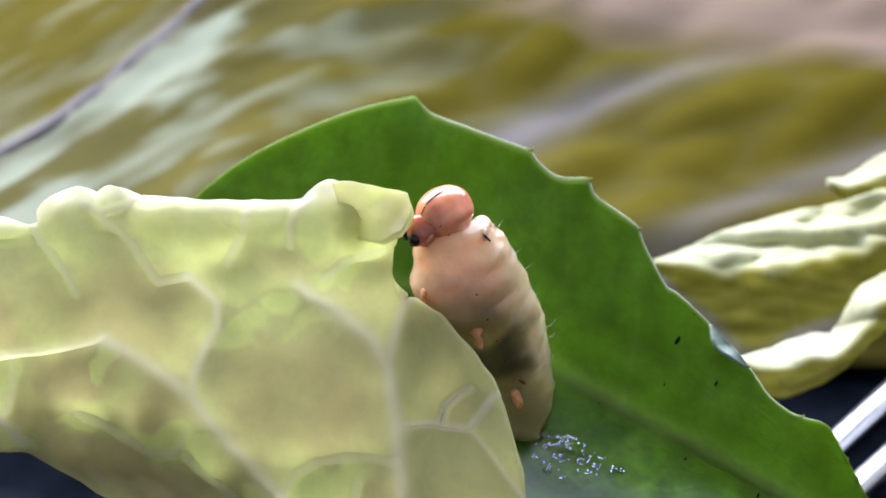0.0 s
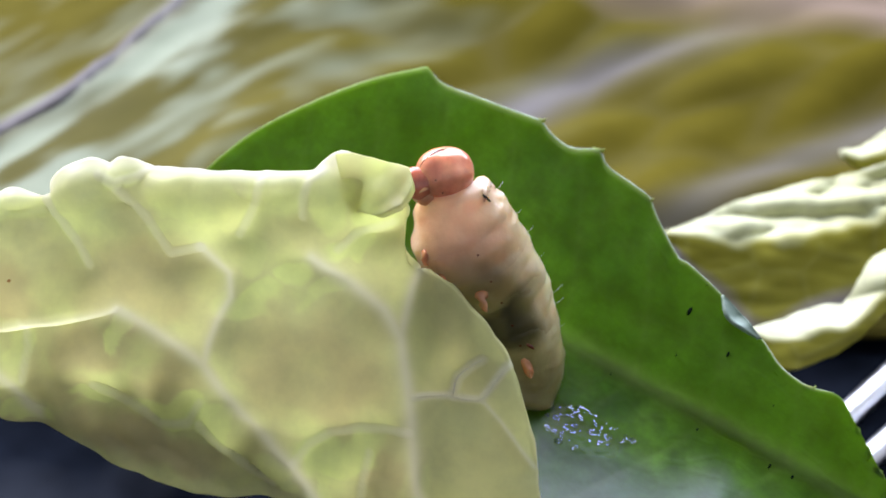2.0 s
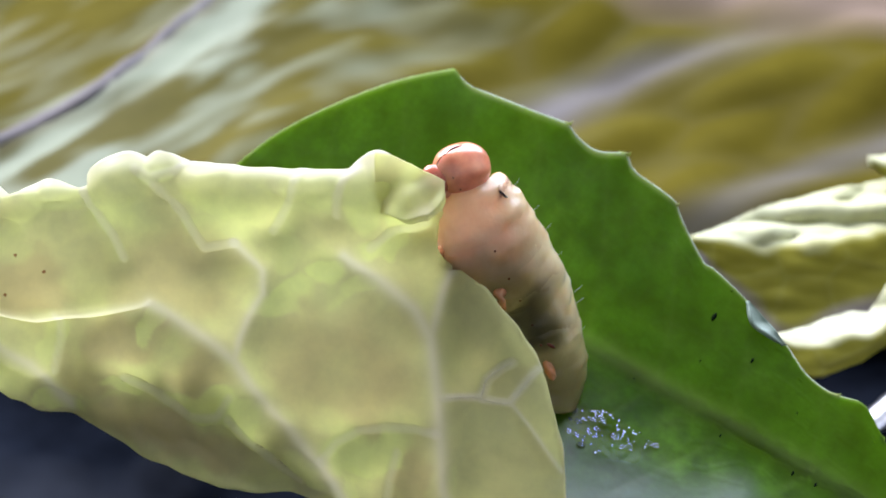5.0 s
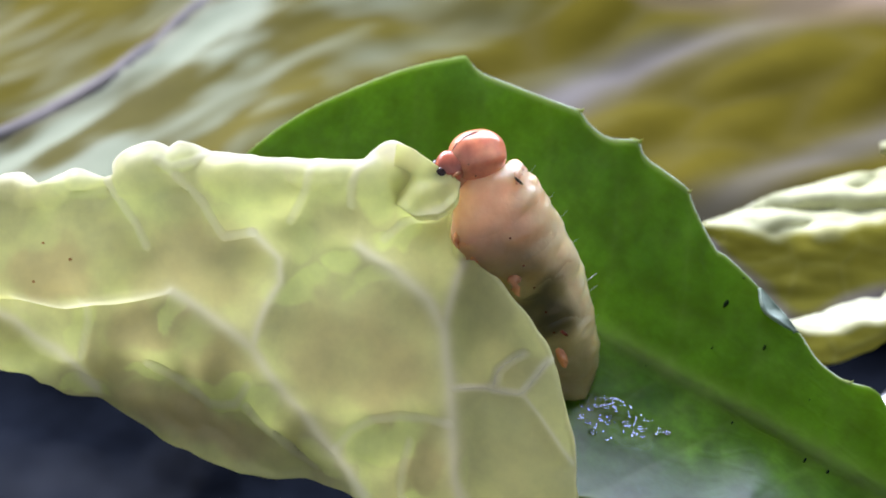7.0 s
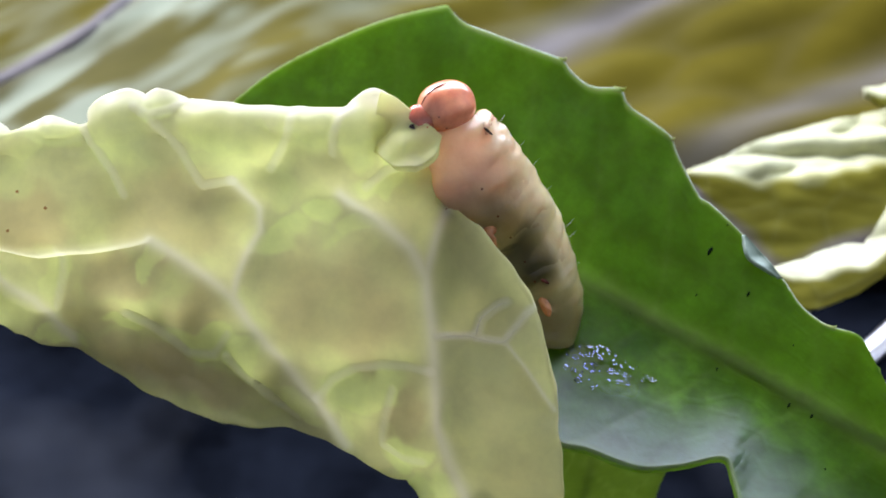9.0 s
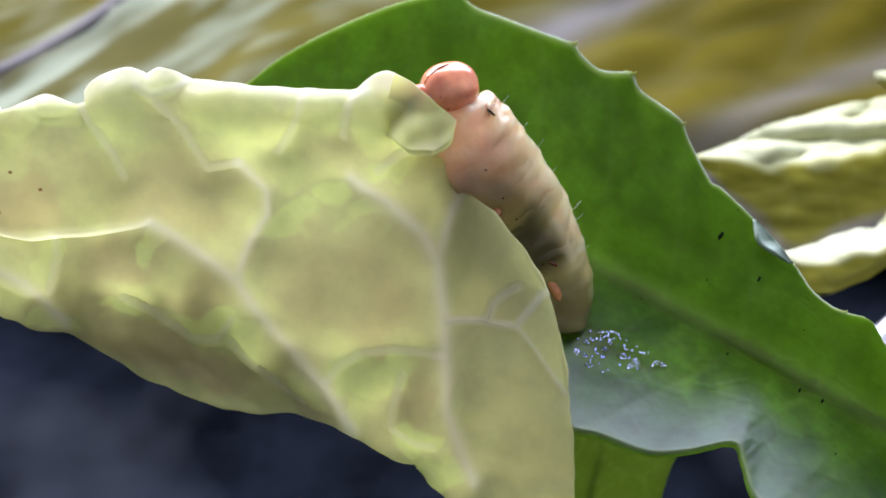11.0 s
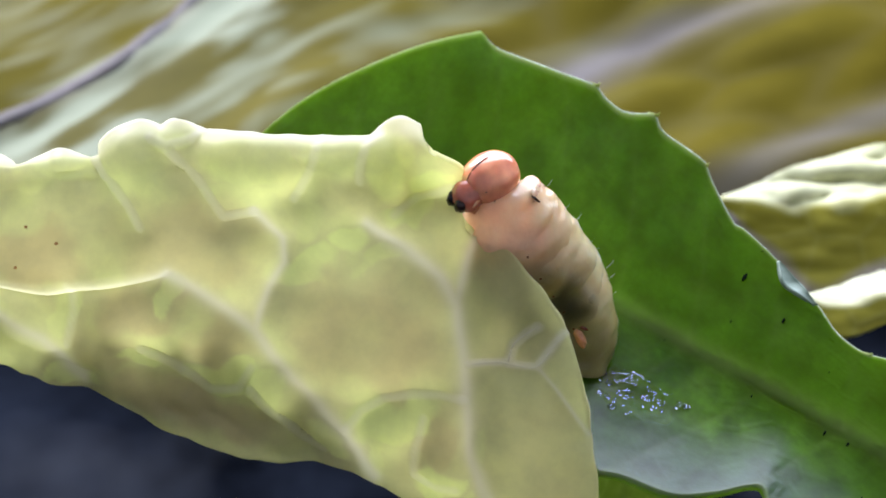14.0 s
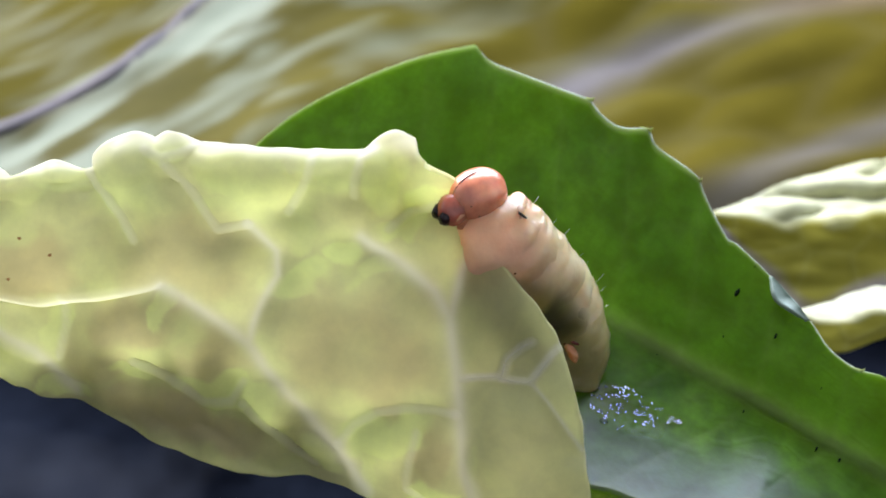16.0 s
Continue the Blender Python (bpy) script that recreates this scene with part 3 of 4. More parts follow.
        part("speck", bm, RUST, leaf, "tiny brown speck")
    # along its lower side the leaf is folded under, so that less light comes through; shade is added in the fold's
    # darker colour
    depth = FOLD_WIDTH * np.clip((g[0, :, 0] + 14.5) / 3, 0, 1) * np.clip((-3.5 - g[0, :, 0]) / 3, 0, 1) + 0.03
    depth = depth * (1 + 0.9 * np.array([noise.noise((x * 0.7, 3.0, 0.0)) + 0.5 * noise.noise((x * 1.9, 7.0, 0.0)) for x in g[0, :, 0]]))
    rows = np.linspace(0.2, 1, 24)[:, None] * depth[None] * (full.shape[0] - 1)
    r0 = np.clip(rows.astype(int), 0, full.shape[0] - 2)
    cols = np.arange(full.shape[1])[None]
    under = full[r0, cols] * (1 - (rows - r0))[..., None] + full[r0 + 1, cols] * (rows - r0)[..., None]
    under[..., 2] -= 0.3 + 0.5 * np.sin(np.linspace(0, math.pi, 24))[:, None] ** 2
    flat0 = 0 * rows
    sheet_object("folded_rim", under, SHADED_FOLD, 0.2, {"vein": flat0, "tone": flat0, "third": flat0}, leaf)
    # the loose corner beside the bite, curled over at its rim
    o = np.array(FG_FLAP_TOP[0])
    f = patch(FG_FLAP_LOW, FG_FLAP_TOP, [FG_FLAP_LOW[0], FG_FLAP_TOP[0]], FG_FLAP_END, 40, 30) - o
    q = np.linspace(0, 1, 40)[None, :]
    w = np.linspace(0, 1, 30)[:, None]
    fz = 0.12 + 0.12 * np.sin(q * 3.1) + 0.12 * smooth_noise(f, 0.9, 2.0) + 0.08 * smooth_noise(f, 1.8, 6.0) - 1.1 * (1 - w) ** 1.3 * (1 - q) ** 1.2
    flap = sheet_object("bitten_flap", np.dstack([f, fz]), PALE_LEAF, 0.24, {"vein": 0.12 + 0 * fz, "tone": np.clip(0.4 + smooth_noise(f, 1.0, 4.0), 0, 1), "third": 0 * fz}, leaf, "loose curled corner of the leaf")
    flap.location = (o[0] * MM, o[1] * MM, 0.3 * MM)
    return flap, tagged(leaf, "pale yellow-green crinkled lettuce leaf with bitten edge", "leaf", "lettuce leaves")


FLAP, EATEN = eaten_lettuce_leaf()


# ---- the dark green leaf behind the larva ----
DK_POSE = pose(-0.00045, 0.00522, 0.02093, 41.945, 10.542, -32.559)
DK_FOLD = 32.3
DK_UPPER = [(-6.71, -3.20), (-6.92, -1.60), (-6.73, -0.47), (-5.97, 1.23), (-4.71, 3.09), (-3.28, 4.61), (-1.73, 5.95), (-1.65, 5.96), (-0.89, 5.69), (0.57, 5.79), (2.69, 6.06), (2.78, 6.06), (3.21, 5.84), (4.06, 5.69), (4.95, 6.06), (5.04, 6.02), (5.45, 5.69), (6.27, 5.56), (7.13, 5.42), (7.29, 5.29), (7.89, 4.79), (8.98, 4.06), (9.30, 4.06), (10.89, 3.61), (12.45, 3.01), (13.32, 2.53), (14.30, 2.38), (15.21, 2.57), (15.87, 2.19), (17.32, 1.32), (19.59, 0.52), (22.36, -0.24)]
DK_LOWER = [(-5.51, 4.00), (-2.48, 2.94), (1.23, 3.10), (5.05, 4.35), (7.72, 5.40), (9.30, 5.78), (10.18, 5.49), (11.73, 5.06), (12.63, 4.32), (13.62, 3.28), (14.18, 3.74), (14.91, 4.44), (16.35, 4.59), (17.97, 3.96), (20.03, 3.22), (22.99, 2.33)]


DK_SPECKS_UP = [(*p, r) for p, r in zip([(10.10, 2.76), (11.77, 2.11), (10.36, 1.33), (10.13, 3.71), (13.72, 1.36)], (0.2, 0.13, 0.06, 0.05, 0.05))]
DK_SPECKS_LOW = [(*p, r) for p, r in zip([(8.94, 0.32), (12.04, -0.69), (14.47, 0.52), (15.16, 0.41), (16.28, 2.06)], (0.07, 0.08, 0.12, 0.14, 0.07))]
WET = [(7.70, 3.04), (8.61, 4.26), (10.72, 2.47), (8.82, 2.22)]
DK_CURL = [(10.76, 3.70), (11.56, 3.41), (12.43, 3.04)]
DK_CURL_IN = [(10.73, 3.61), (11.27, 3.05), (12.29, 2.96)]
DK_TEETH = [(4.98, 6.01), (7.24, 5.31), (2.75, 6.04), (14.41, 2.35)]


def dark_leaf():
    n, rows = 320, 56
    up, lo = curve_at(DK_UPPER, n), curve_at(DK_LOWER, n)
    s0, s1 = min(up[0, 0], lo[0, 0]), max(up[-1, 0], lo[-1, 0])
    along = np.linspace(s0, s1, n)
    mid = np.stack([along, -0.039 * np.clip(2.0 - along, 0, None) ** 2], 1)
    w = np.linspace(0, 1, rows)
    a = mid[None] * (1 - w[:, None, None]) + up[None] * w[:, None, None]
    b = np.stack([along, np.zeros(n)], 1)[None] * (1 - w[:, None, None]) + lo[None] * w[:, None, None]
    fold = radians(DK_FOLD)
    za = 0.25 * smooth_noise(a, 0.3, 2.0) * w[:, None] 
    upper = np.dstack([a, za])
    bz = 0.3 * smooth_noise(b, 0.35, 7.0) * w[:, None] - 2.5 * (w * (1 - w))[:, None]
    lower = np.dstack([b[..., 0], mid[None, :, 1] * (1 - w[:, None]) - np.abs(b[..., 1]) * math.cos(fold) - bz * math.sin(fold), np.abs(b[..., 1]) * math.sin(fold) + bz])
    g = np.concatenate([lower[::-1], upper[1:]])
    flat = np.concatenate([np.abs(b[::-1]) * np.array([0, -1]) + b[::-1] * np.array([1, 0]), a[1:] - np.array([0, 1]) * mid[None]])
    dist = np.abs(flat[..., 1]) / (0.6 + 0.02 * np.clip(flat[..., 0], 0, 20))
    ridge = np.exp(-(dist / 0.5) ** 2)
    side = np.zeros(dist.shape)
    for k in range(12):
        x0 = -6 + k * 2.6
        for sign in (1, -1):
            line = [(x0, 0), (x0 - 0.6, sign * 2.0), (x0 - 2.2, sign * 5.2), (x0 - 4.5, sign * 8.0)]
            side = np.maximum(side, np.exp(-(segment_distance(flat, line) / 0.12) ** 2))
    net = np.exp(-(cell_distance(flat, 0.8, 11) / 0.06) ** 2)
    rim = np.zeros(dist.shape)
    rim[-2:], rim[:2] = 0.8, 0.4
    g[..., 2] += -0.012 * side + 0.012 * net
    # the stalk end drops to the table
    down = np.array(DK_POSE.to_3x3().inverted() @ Vector((0, 0, -1)))
    g = g + down * (0.075 * np.clip(g[..., 0] - 15.5, 0, None) ** 2)[..., None]
    leaf = new("green_leaf")
    leaf.matrix_world = DK_POSE
    leaf_points = g.reshape(-1, 3), flat.reshape(-1, 2)
    c = np.array(WET).mean(0) * np.array([1, 0]) + np.array([0, -abs(np.array(WET).mean(0)[1])])
    e = (flat - c) / np.array([1.6, 0.85])
    wet = np.clip(1.4 - 1.4 * (e ** 2).sum(2) + 0.8 * smooth_noise(flat, 1.6, 17.0), 0, 1)
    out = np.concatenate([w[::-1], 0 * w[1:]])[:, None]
    # bluish sheen of the outer lower half, put into tone colour, gloss and wetness
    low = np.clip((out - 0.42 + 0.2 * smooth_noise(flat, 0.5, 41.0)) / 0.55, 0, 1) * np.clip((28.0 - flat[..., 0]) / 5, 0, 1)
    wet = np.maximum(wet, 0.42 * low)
    # a torn bit of the upper rim curls back; the bluish light of the sky on it is put into its colour
    rim_line, inner = np.array(curve_at(DK_CURL, 24)), np.array(curve_at(DK_CURL_IN, 24))
    q = np.linspace(0, 1, 12)[:, None]
    strip = inner[None] * (1 - q[..., None]) + rim_line[None] * q[..., None]
    sheet_object("curled_rim", np.dstack([strip, 0.12 + 0.35 * (1 - q) ** 2 * np.sin(np.linspace(0, math.pi, 24))[None] + 0.08 * smooth_noise(strip, 2.0, 4.0)]), SKYLIT_RIM, 0.12, {"vein": 0 * strip[..., 0], "tone": 0 * strip[..., 0]}, leaf, "curled back bluish pale leaf rim")
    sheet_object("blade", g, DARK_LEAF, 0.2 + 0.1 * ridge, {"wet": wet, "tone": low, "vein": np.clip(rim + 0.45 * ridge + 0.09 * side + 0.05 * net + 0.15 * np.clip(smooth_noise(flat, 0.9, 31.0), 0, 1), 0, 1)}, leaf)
    vein_rod("midrib", [(24.0, 0.0), (16.0, 0.03), (12.0, 0.05), (8.0, -0.04), (4.0, 0.0), (-4.0, 0.0)], g, leaf, DARK_VEIN, 0.24, 0.3, 0.4)
    vein_rod("rim", DK_UPPER[7:29], g, leaf, LEAF_RIM, 0.075, 0.3, 0.9)
    gf, ff = g.reshape(-1, 3), flat.reshape(-1, 2)
    for pts, sign in ((DK_SPECKS_UP, 1), (DK_SPECKS_LOW, -1)):
        for x, y, r in pts:
            k = np.argmin(((ff - (x, sign * abs(y))) ** 2).sum(1))
            bm = bmesh.new()
            blob(bm, Vector(gf[k] + np.array((0, 0, 0.1))) * MM, (0.3 * r * MM, 0.75 * r * MM, 0.04 * MM), x, 0.3, 2)
            part("speck", bm, FRASS, leaf, "tiny dark speck")
    # small hooked teeth along the upper rim
    for x, y in DK_TEETH:
        bm = bmesh.new()
        k = np.argmin(((ff - (x, y)) ** 2).sum(1))
        c = Vector(gf[k])
        tube(bm, [(c + Vector(d)) * MM for d in ((-0.3, 0.0, 0.0), (-0.08, 0.02, 0.02), (0.05, 0.06, 0.06), (0.08, 0.17, 0.09))], [0.04 * MM, 0.07 * MM, 0.06 * MM, 0.015 * MM], 8)
        part("tooth", bm, DARK_VEIN, leaf, "pale hooked leaf tooth")
    tagged(leaf, "glossy dark green toothed leaf with a pale midrib", "leaf", "green leaves")
    return leaf_points


DK_GRID, DK_FLAT = dark_leaf()


# ---- the large lettuce leaf lying behind, out of focus ----
RIB_LEFT = [(-30.89, 33.24), (-25.59, 37.19), (-22.67, 40.32), (-19.87, 43.43), (-17.25, 49.04), (-13.44, 57.48), (-9.42, 66.94)]
RIB_RIGHT = [(0.50, 33.24), (3.76, 36.56), (6.89, 39.65), (9.84, 42.72), (13.63, 45.60), (17.61, 48.49), (23.00, 52.02), (32.29, 59.04)]


def lying_lettuce_leaf():
    leaf = new("lettuce_leaf")
    nx, ny = 260, 200
    x, y = np.meshgrid(np.linspace(-60, 85, nx), np.linspace(25, 135, ny))
    xy = np.dstack([x, y])
    a = radians(44)
    along, across = x * math.cos(a) + y * math.sin(a), -x * math.sin(a) + y * math.cos(a)
    across = across + smooth_noise(np.dstack([along, across]), 0.035, 3.0) * 7
    streak = np.dstack([along * 0.22, across])
    left = 1 / (1 + np.exp((x + 7) / 5))
    blister = cell_distance(np.dstack([along * 0.36, across]) + 1.6 * np.dstack([smooth_noise(xy, 0.07, 51.0), smooth_noise(xy, 0.07, 53.0)]), 4.2, 23)
    z = 5.0 + 1.2 * smooth_noise(streak, 0.12, 4.0) + 0.4 * smooth_noise(streak, 0.26, 8.0) + 0.8 * (1 - np.exp(-(blister / 2.0) ** 2)) * (1 - 0.5 * left)
    z = z + left * (x + 2) * 0.06 + 0.0006 * (y - 20) ** 2
    dl, dr = segment_distance(xy, RIB_LEFT), segment_distance(xy, RIB_RIGHT)
    valley = np.exp(-(dr / 1.9) ** 2) * np.clip((62 - y) / 22, 0, 1)
    z = z + 1.0 * np.exp(-(dl / 1.2) ** 2) - 0.5 * valley
    near = np.clip((31 - y) / 6, 0, 1)
    z = soften(np.maximum(z * (1 - near) + 0.4 * near, 0.4), 8)
    a0, a1 = np.array(RIB_LEFT[1]), np.array(RIB_LEFT[-2])
    beyond = ((a1 - a0)[0] * (y - a0[1]) - (a1 - a0)[1] * (x - a0[0])) / np.linalg.norm(a1 - a0)
    beside = np.exp(-((dl - 2.6) / 1.1) ** 2) * (beyond < 0)
    # white reflections on the left side, painted into the tone colour, weaker far off
    painted_gloss = 0.5 + 2.6 * smooth_noise(streak * np.array([1.6, 1.0]), 0.28, 12.0) + 1.0 * smooth_noise(streak * np.array([2.0, 1.0]), 0.7, 19.0) + 0.02 * np.clip(38 - y, -20, 12)
    tone = np.clip(0.8 * beside + left * painted_gloss, 0.1 * left, 1) * (1 - 0.75 * np.clip(0.5 + beyond / 3, 0, 1))
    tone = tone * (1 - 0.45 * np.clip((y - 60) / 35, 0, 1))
    far = y + 0.28 * x - 56.5 + 3 * smooth_noise(streak, 0.2, 27.0)
    tan = 0.85 * np.clip(far / 5, 0, 1) * np.clip((x - 6) / 9, 0, 1)
    strip = np.exp(-(segment_distance(xy, [(14.0, 29.5), (31.0, 40.5)]) / 1.3) ** 2)
    vein = np.clip(0.3 * np.exp(-(dl / 0.9) ** 2) + 0.95 * tan, 0, 1)
    band = np.clip(0.8 * valley + 0.45 * strip + 0.05 * np.exp(-(blister / 0.7) ** 2) * (1 - left), 0, 1) * (1 - tan)
    full = np.dstack([x, y, z])
    sheet_object("blade", full, BACK_LEAF, 0.5, {"vein": vein, "tone": tone, "third": band}, leaf)
    vein_rod("rib", RIB_LEFT, full, leaf, BACK_RIB, 0.85, 0.2, 0.4)
    return tagged(leaf, "large ribbed olive-green lettuce leaf lying on the table", "leaf", "lettuce leaves")


lying_lettuce_leaf()


def ruffle(outline_low, outline_high, place, waves, seed, label, skirt):
    """A curled lobe of lettuce with a thick pale rim and a rib."""
    leaf = new("lettuce_leaf")
    leaf.matrix_world = place
    g = patch(outline_low, outline_high, [outline_low[0], outline_high[0]], [outline_low[-1], outline_high[-1]], 140, 60)
    v = np.linspace(0, 1, 60)[:, None]
    u = np.linspace(0, 1, 140)[None, :]
    gs = g * np.array([0.45, 1.0])
    tall = np.linalg.norm(g[-1] - g[0], axis=1)[None]
    brow = skirt + 0.3 * smooth_noise(gs, 0.5, seed + 11) + 0.12 * smooth_noise(gs, 1.5, seed + 13)
    roll = np.clip((v - brow) / (1.02 - skirt), 0, 1.2) * (1 - skirt) * tall
    z = soften(-0.95 * roll, 2) + 0.12 * np.sin(u * waves + 3 * v) * v + 0.3 * smooth_noise(g, 0.25, seed) + 0.22 * smooth_noise(gs, 0.7, seed + 2) + 0.1 * smooth_noise(gs, 1.6, seed + 4)
    veins = np.exp(-(cell_distance(g, 2.6, int(seed)) / 0.2) ** 2)
    full = np.dstack([g, z + 0.02 * veins])
    # olive below the brow; above it the white-lit top is put into the colour
    sheet_object("blade", full, RUFFLE_LEAF, 0.5, {"vein": 0.03 * veins, "third": np.clip((0.42 * skirt + 0.15 * smooth_noise(gs, 0.4, seed + 17) - v) / 0.12, 0, 1) * (skirt > 0.5),
                                                         "tone": 0.95 * np.clip((brow - v) / 0.1 + 0.5, 0, 1)}, leaf)
    vein_rod("rim", outline_high[1:], full, leaf, RUFFLE_RIM, 0.14, 0.1, 0.8)
    low, high = curve_at(outline_low, 12), curve_at(outline_high, 12)
    vein_rod("rib", [tuple(p) for p in (0.72 * low + 0.28 * high)[2:]], full, leaf, RUFFLE_RIB, 0.22, 0.0, 0.5)
    return tagged(leaf, label, "leaf", "lettuce leaves")


ruffle([(-3.95, -0.16), (-3.02, -1.96), (-1.12, -3.98), (0.31, -5.24), (2.12, -4.49), (4.42, -3.99), (6.52, -2.47), (10.07, -0.67)],
       [(-3.74, -0.16), (-2.39, 0.56), (-0.02, 1.80), (2.08, 2.51), (3.92, 2.99), (7.03, 3.48), (10.56, 4.35)], pose(0.01586, 0.01789, 0.01246, 42), 16.0, 3.0,
       "bright pale lettuce leaf with a curled ruffled edge", 0.62)
ruffle([(-3.08, -3.28), (-2.00, -4.63), (-0.33, -4.22), (1.14, -3.41), (3.11, -1.76), (6.46, 0.27)],
       [(-3.19, -3.10), (-2.11, -2.70), (-0.90, -2.23), (0.31, -1.83), (1.27, -1.71), (2.35, -0.09), (3.31, 0.56), (6.65, 2.23)], pose(0.01776, 0.01372, 0.01400, 42), 9.0, 6.0,
       "bright pale lettuce lobe with a thick white rim", 0.42)
ruffle([(0.84, -0.46), (1.61, -1.08), (3.49, -0.88), (7.17, -0.16)],
       [(0.72, -0.32), (1.98, 0.10), (3.67, 1.24), (7.50, 3.26)], pose(0.02050, 0.02350, 0.01350, 42), 6.0, 8.0,
       "pale curled lettuce lobe beside the ruffled leaf", 0.35)


# ---- a smaller leaf under the dark one ----
def lower_leaf():
    leaf = new("green_leaf")
    leaf.matrix_world = pose(0.00400, -0.00074, 0.01461, -82.038, 21.935, 9.248)
    g = patch(LOW_BOTTOM, LOW_TOP, [LOW_BOTTOM[0], LOW_TOP[0]], [LOW_BOTTOM[-1], LOW_TOP[-1]], 60, 60)
    z = 0.3 * smooth_noise(g, 0.4, 3.0)
    full = np.dstack([g, z])
    vein = 0.4 * np.exp(-(cell_distance(g, 1.6, 5) / 0.1) ** 2)
    sheet_object("blade", full, LOW_LEAF, 0.25, {"vein": vein, "tone": 0 * z}, leaf)
    vein_rod("midrib", [tuple(0.5 * (np.array(LOW_BOTTOM[0]) + np.array(LOW_BOTTOM[-1]))), tuple(0.5 * (np.array(LOW_TOP[0]) + np.array(LOW_TOP[-1])))], full, leaf, DARK_VEIN, 0.2, 0.3, 0.5)
    return tagged(leaf, "green leaf tucked under the dark leaf", "leaf", "green leaves")


LOW_BOTTOM = [(5.74, 16.84), (8.40, 16.84), (10.15, 16.00)]
LOW_TOP = [(-0.87, -0.08), (1.34, -0.67), (4.84, -0.63)]
lower_leaf()


# ---- polished wire rack beside the leaves ----
def wire_rack():
    rack = new("wire_rack")
    for line in (RACK_ONE, RACK_TWO):
        a, b = Vector((*line[0], 0.62)) * MM, Vector((*line[1], 0.62)) * MM
        d = (b - a).normalized()
        a, b = a - d * 6 * MM, b + d * 60 * MM
        bm = bmesh.new()
        tube(bm, [a, a.lerp(b, 0.02), a.lerp(b, 0.5), a.lerp(b, 0.98), b], [0.4 * MM, 0.6 * MM, 0.6 * MM, 0.6 * MM, 0.4 * MM], 20)
        part("rod", bm, STEEL, rack)
    return tagged(rack, "polished steel rods lying on the dark table", "rack")


RACK_ONE = [(22.88, 19.05), (26.16, 22.27)]
RACK_TWO = [(23.10, 15.90), (25.25, 17.90)]
wire_rack()


# ---- wet drops on the dark leaf ----
def water_droplets():
    rnd = random.Random(5)
    lo = np.array(WET)
    fold = radians(DK_FOLD)
    for k in range(84):
        u, v = rnd.random(), rnd.random() ** 1.3
        p = (1 - u) * ((1 - v) * lo[0] + v * lo[1]) + u * ((1 - v) * lo[3] + v * lo[2])
        r = rnd.uniform(0.02, 0.05) if k % 6 else rnd.uniform(0.06, 0.10)
        bm = bmesh.new()
        for vert in blob(bm, (0, 0, 0), (r * rnd.uniform(0.9, 1.9) * MM, r * MM, r * 0.55 * MM), k, 0.3, 3):
            vert.co.z = max(vert.co.z, -0.02 * MM)
        ob = part("water_droplet", bm, WATER, None)
        near = np.argmin(((DK_FLAT - (p[0], -abs(p[1]))) ** 2).sum(1))
        c = Vector(DK_GRID[near]) * MM
        ob.matrix_world = DK_POSE @ Matrix.Translation(c) @ Matrix.Rotation(-fold, 4, "X") @ Matrix.Translation((0, 0, 0.13 * MM)) @ Matrix.Rotation(rnd.uniform(-1, 1), 4, "Z")
        tagged(ob, "clear glistening droplet on the dark leaf", "droplet", "wet drops")


water_droplets()


# ---- the larva ----
LARVA_POSE = pose(0.00377, -0.00004, 0.01973, 51.958, 0.000, 0.000)
HEADS = [
    (0.0, -1.98, 5.50, 206),
    (0.5, -1.95, 5.48, 203),
    (1.0, -2.10, 5.85, 178),
    (1.5, -2.24, 5.79, 198),
    (2.0, -2.32, 5.79, 188),
    (2.5, -2.39, 5.76, 202),
    (3.0, -2.32, 5.64, 203),
    (3.5, -2.29, 5.87, 184),
    (4.0, -2.55, 6.01, 190),
    (4.2, -2.63, 6.01, 191),
    (5.3, -2.52, 5.92, 194),
    (6.3, -2.34, 5.79, 199),
    (7.0, -2.45, 5.98, 191),
    (7.5, -2.61, 5.97, 183),
    (8.0, -2.79, 6.01, 174),
    (8.5, -2.77, 5.97, 181),
    (9.0, -2.84, 5.95, 196),
    (9.5, -2.84, 5.84, 208),
    (10.7, -3.00, 5.98, 194),
    (11.8, -3.13, 6.14, 181),
    (12.0, -3.06, 6.14, 170),
    (12.2, -2.87, 5.61, 212),
    (12.5, -2.74, 5.16, 222),
    (13.0, -2.35, 4.89, 200),
    (13.5, -2.42, 4.76, 202),
    (14.0, -2.53, 4.66, 206),
    (14.5, -2.56, 4.57, 217),
    (15.0, -2.72, 4.52, 224),
    (15.5, -2.77, 4.68, 211),
    (16.0, -2.71, 4.58, 200),
]
# body line: its tail end; positions along it run from 0 at the tail to 9 at the neck
BASE = Vector((0.1, -0.75, -0.5)) * MM
# each soft body piece: where it is carried, where it begins and ends
PIECES = ((1.5, -0.6, 4.3), (4.2, 2.6, 5.9), (5.7, 4.2, 7.1), (7.0, 5.6, 8.3), (8.4, 7.0, 9.7))


def body_frame(p, tangent, right):
    z = tangent.normalized()
    x = (right - z * right.dot(z)).normalized()
    y = z.cross(x)
    m = Matrix((x, y, z)).transposed().to_4x4()
    m.translation = p
    return m


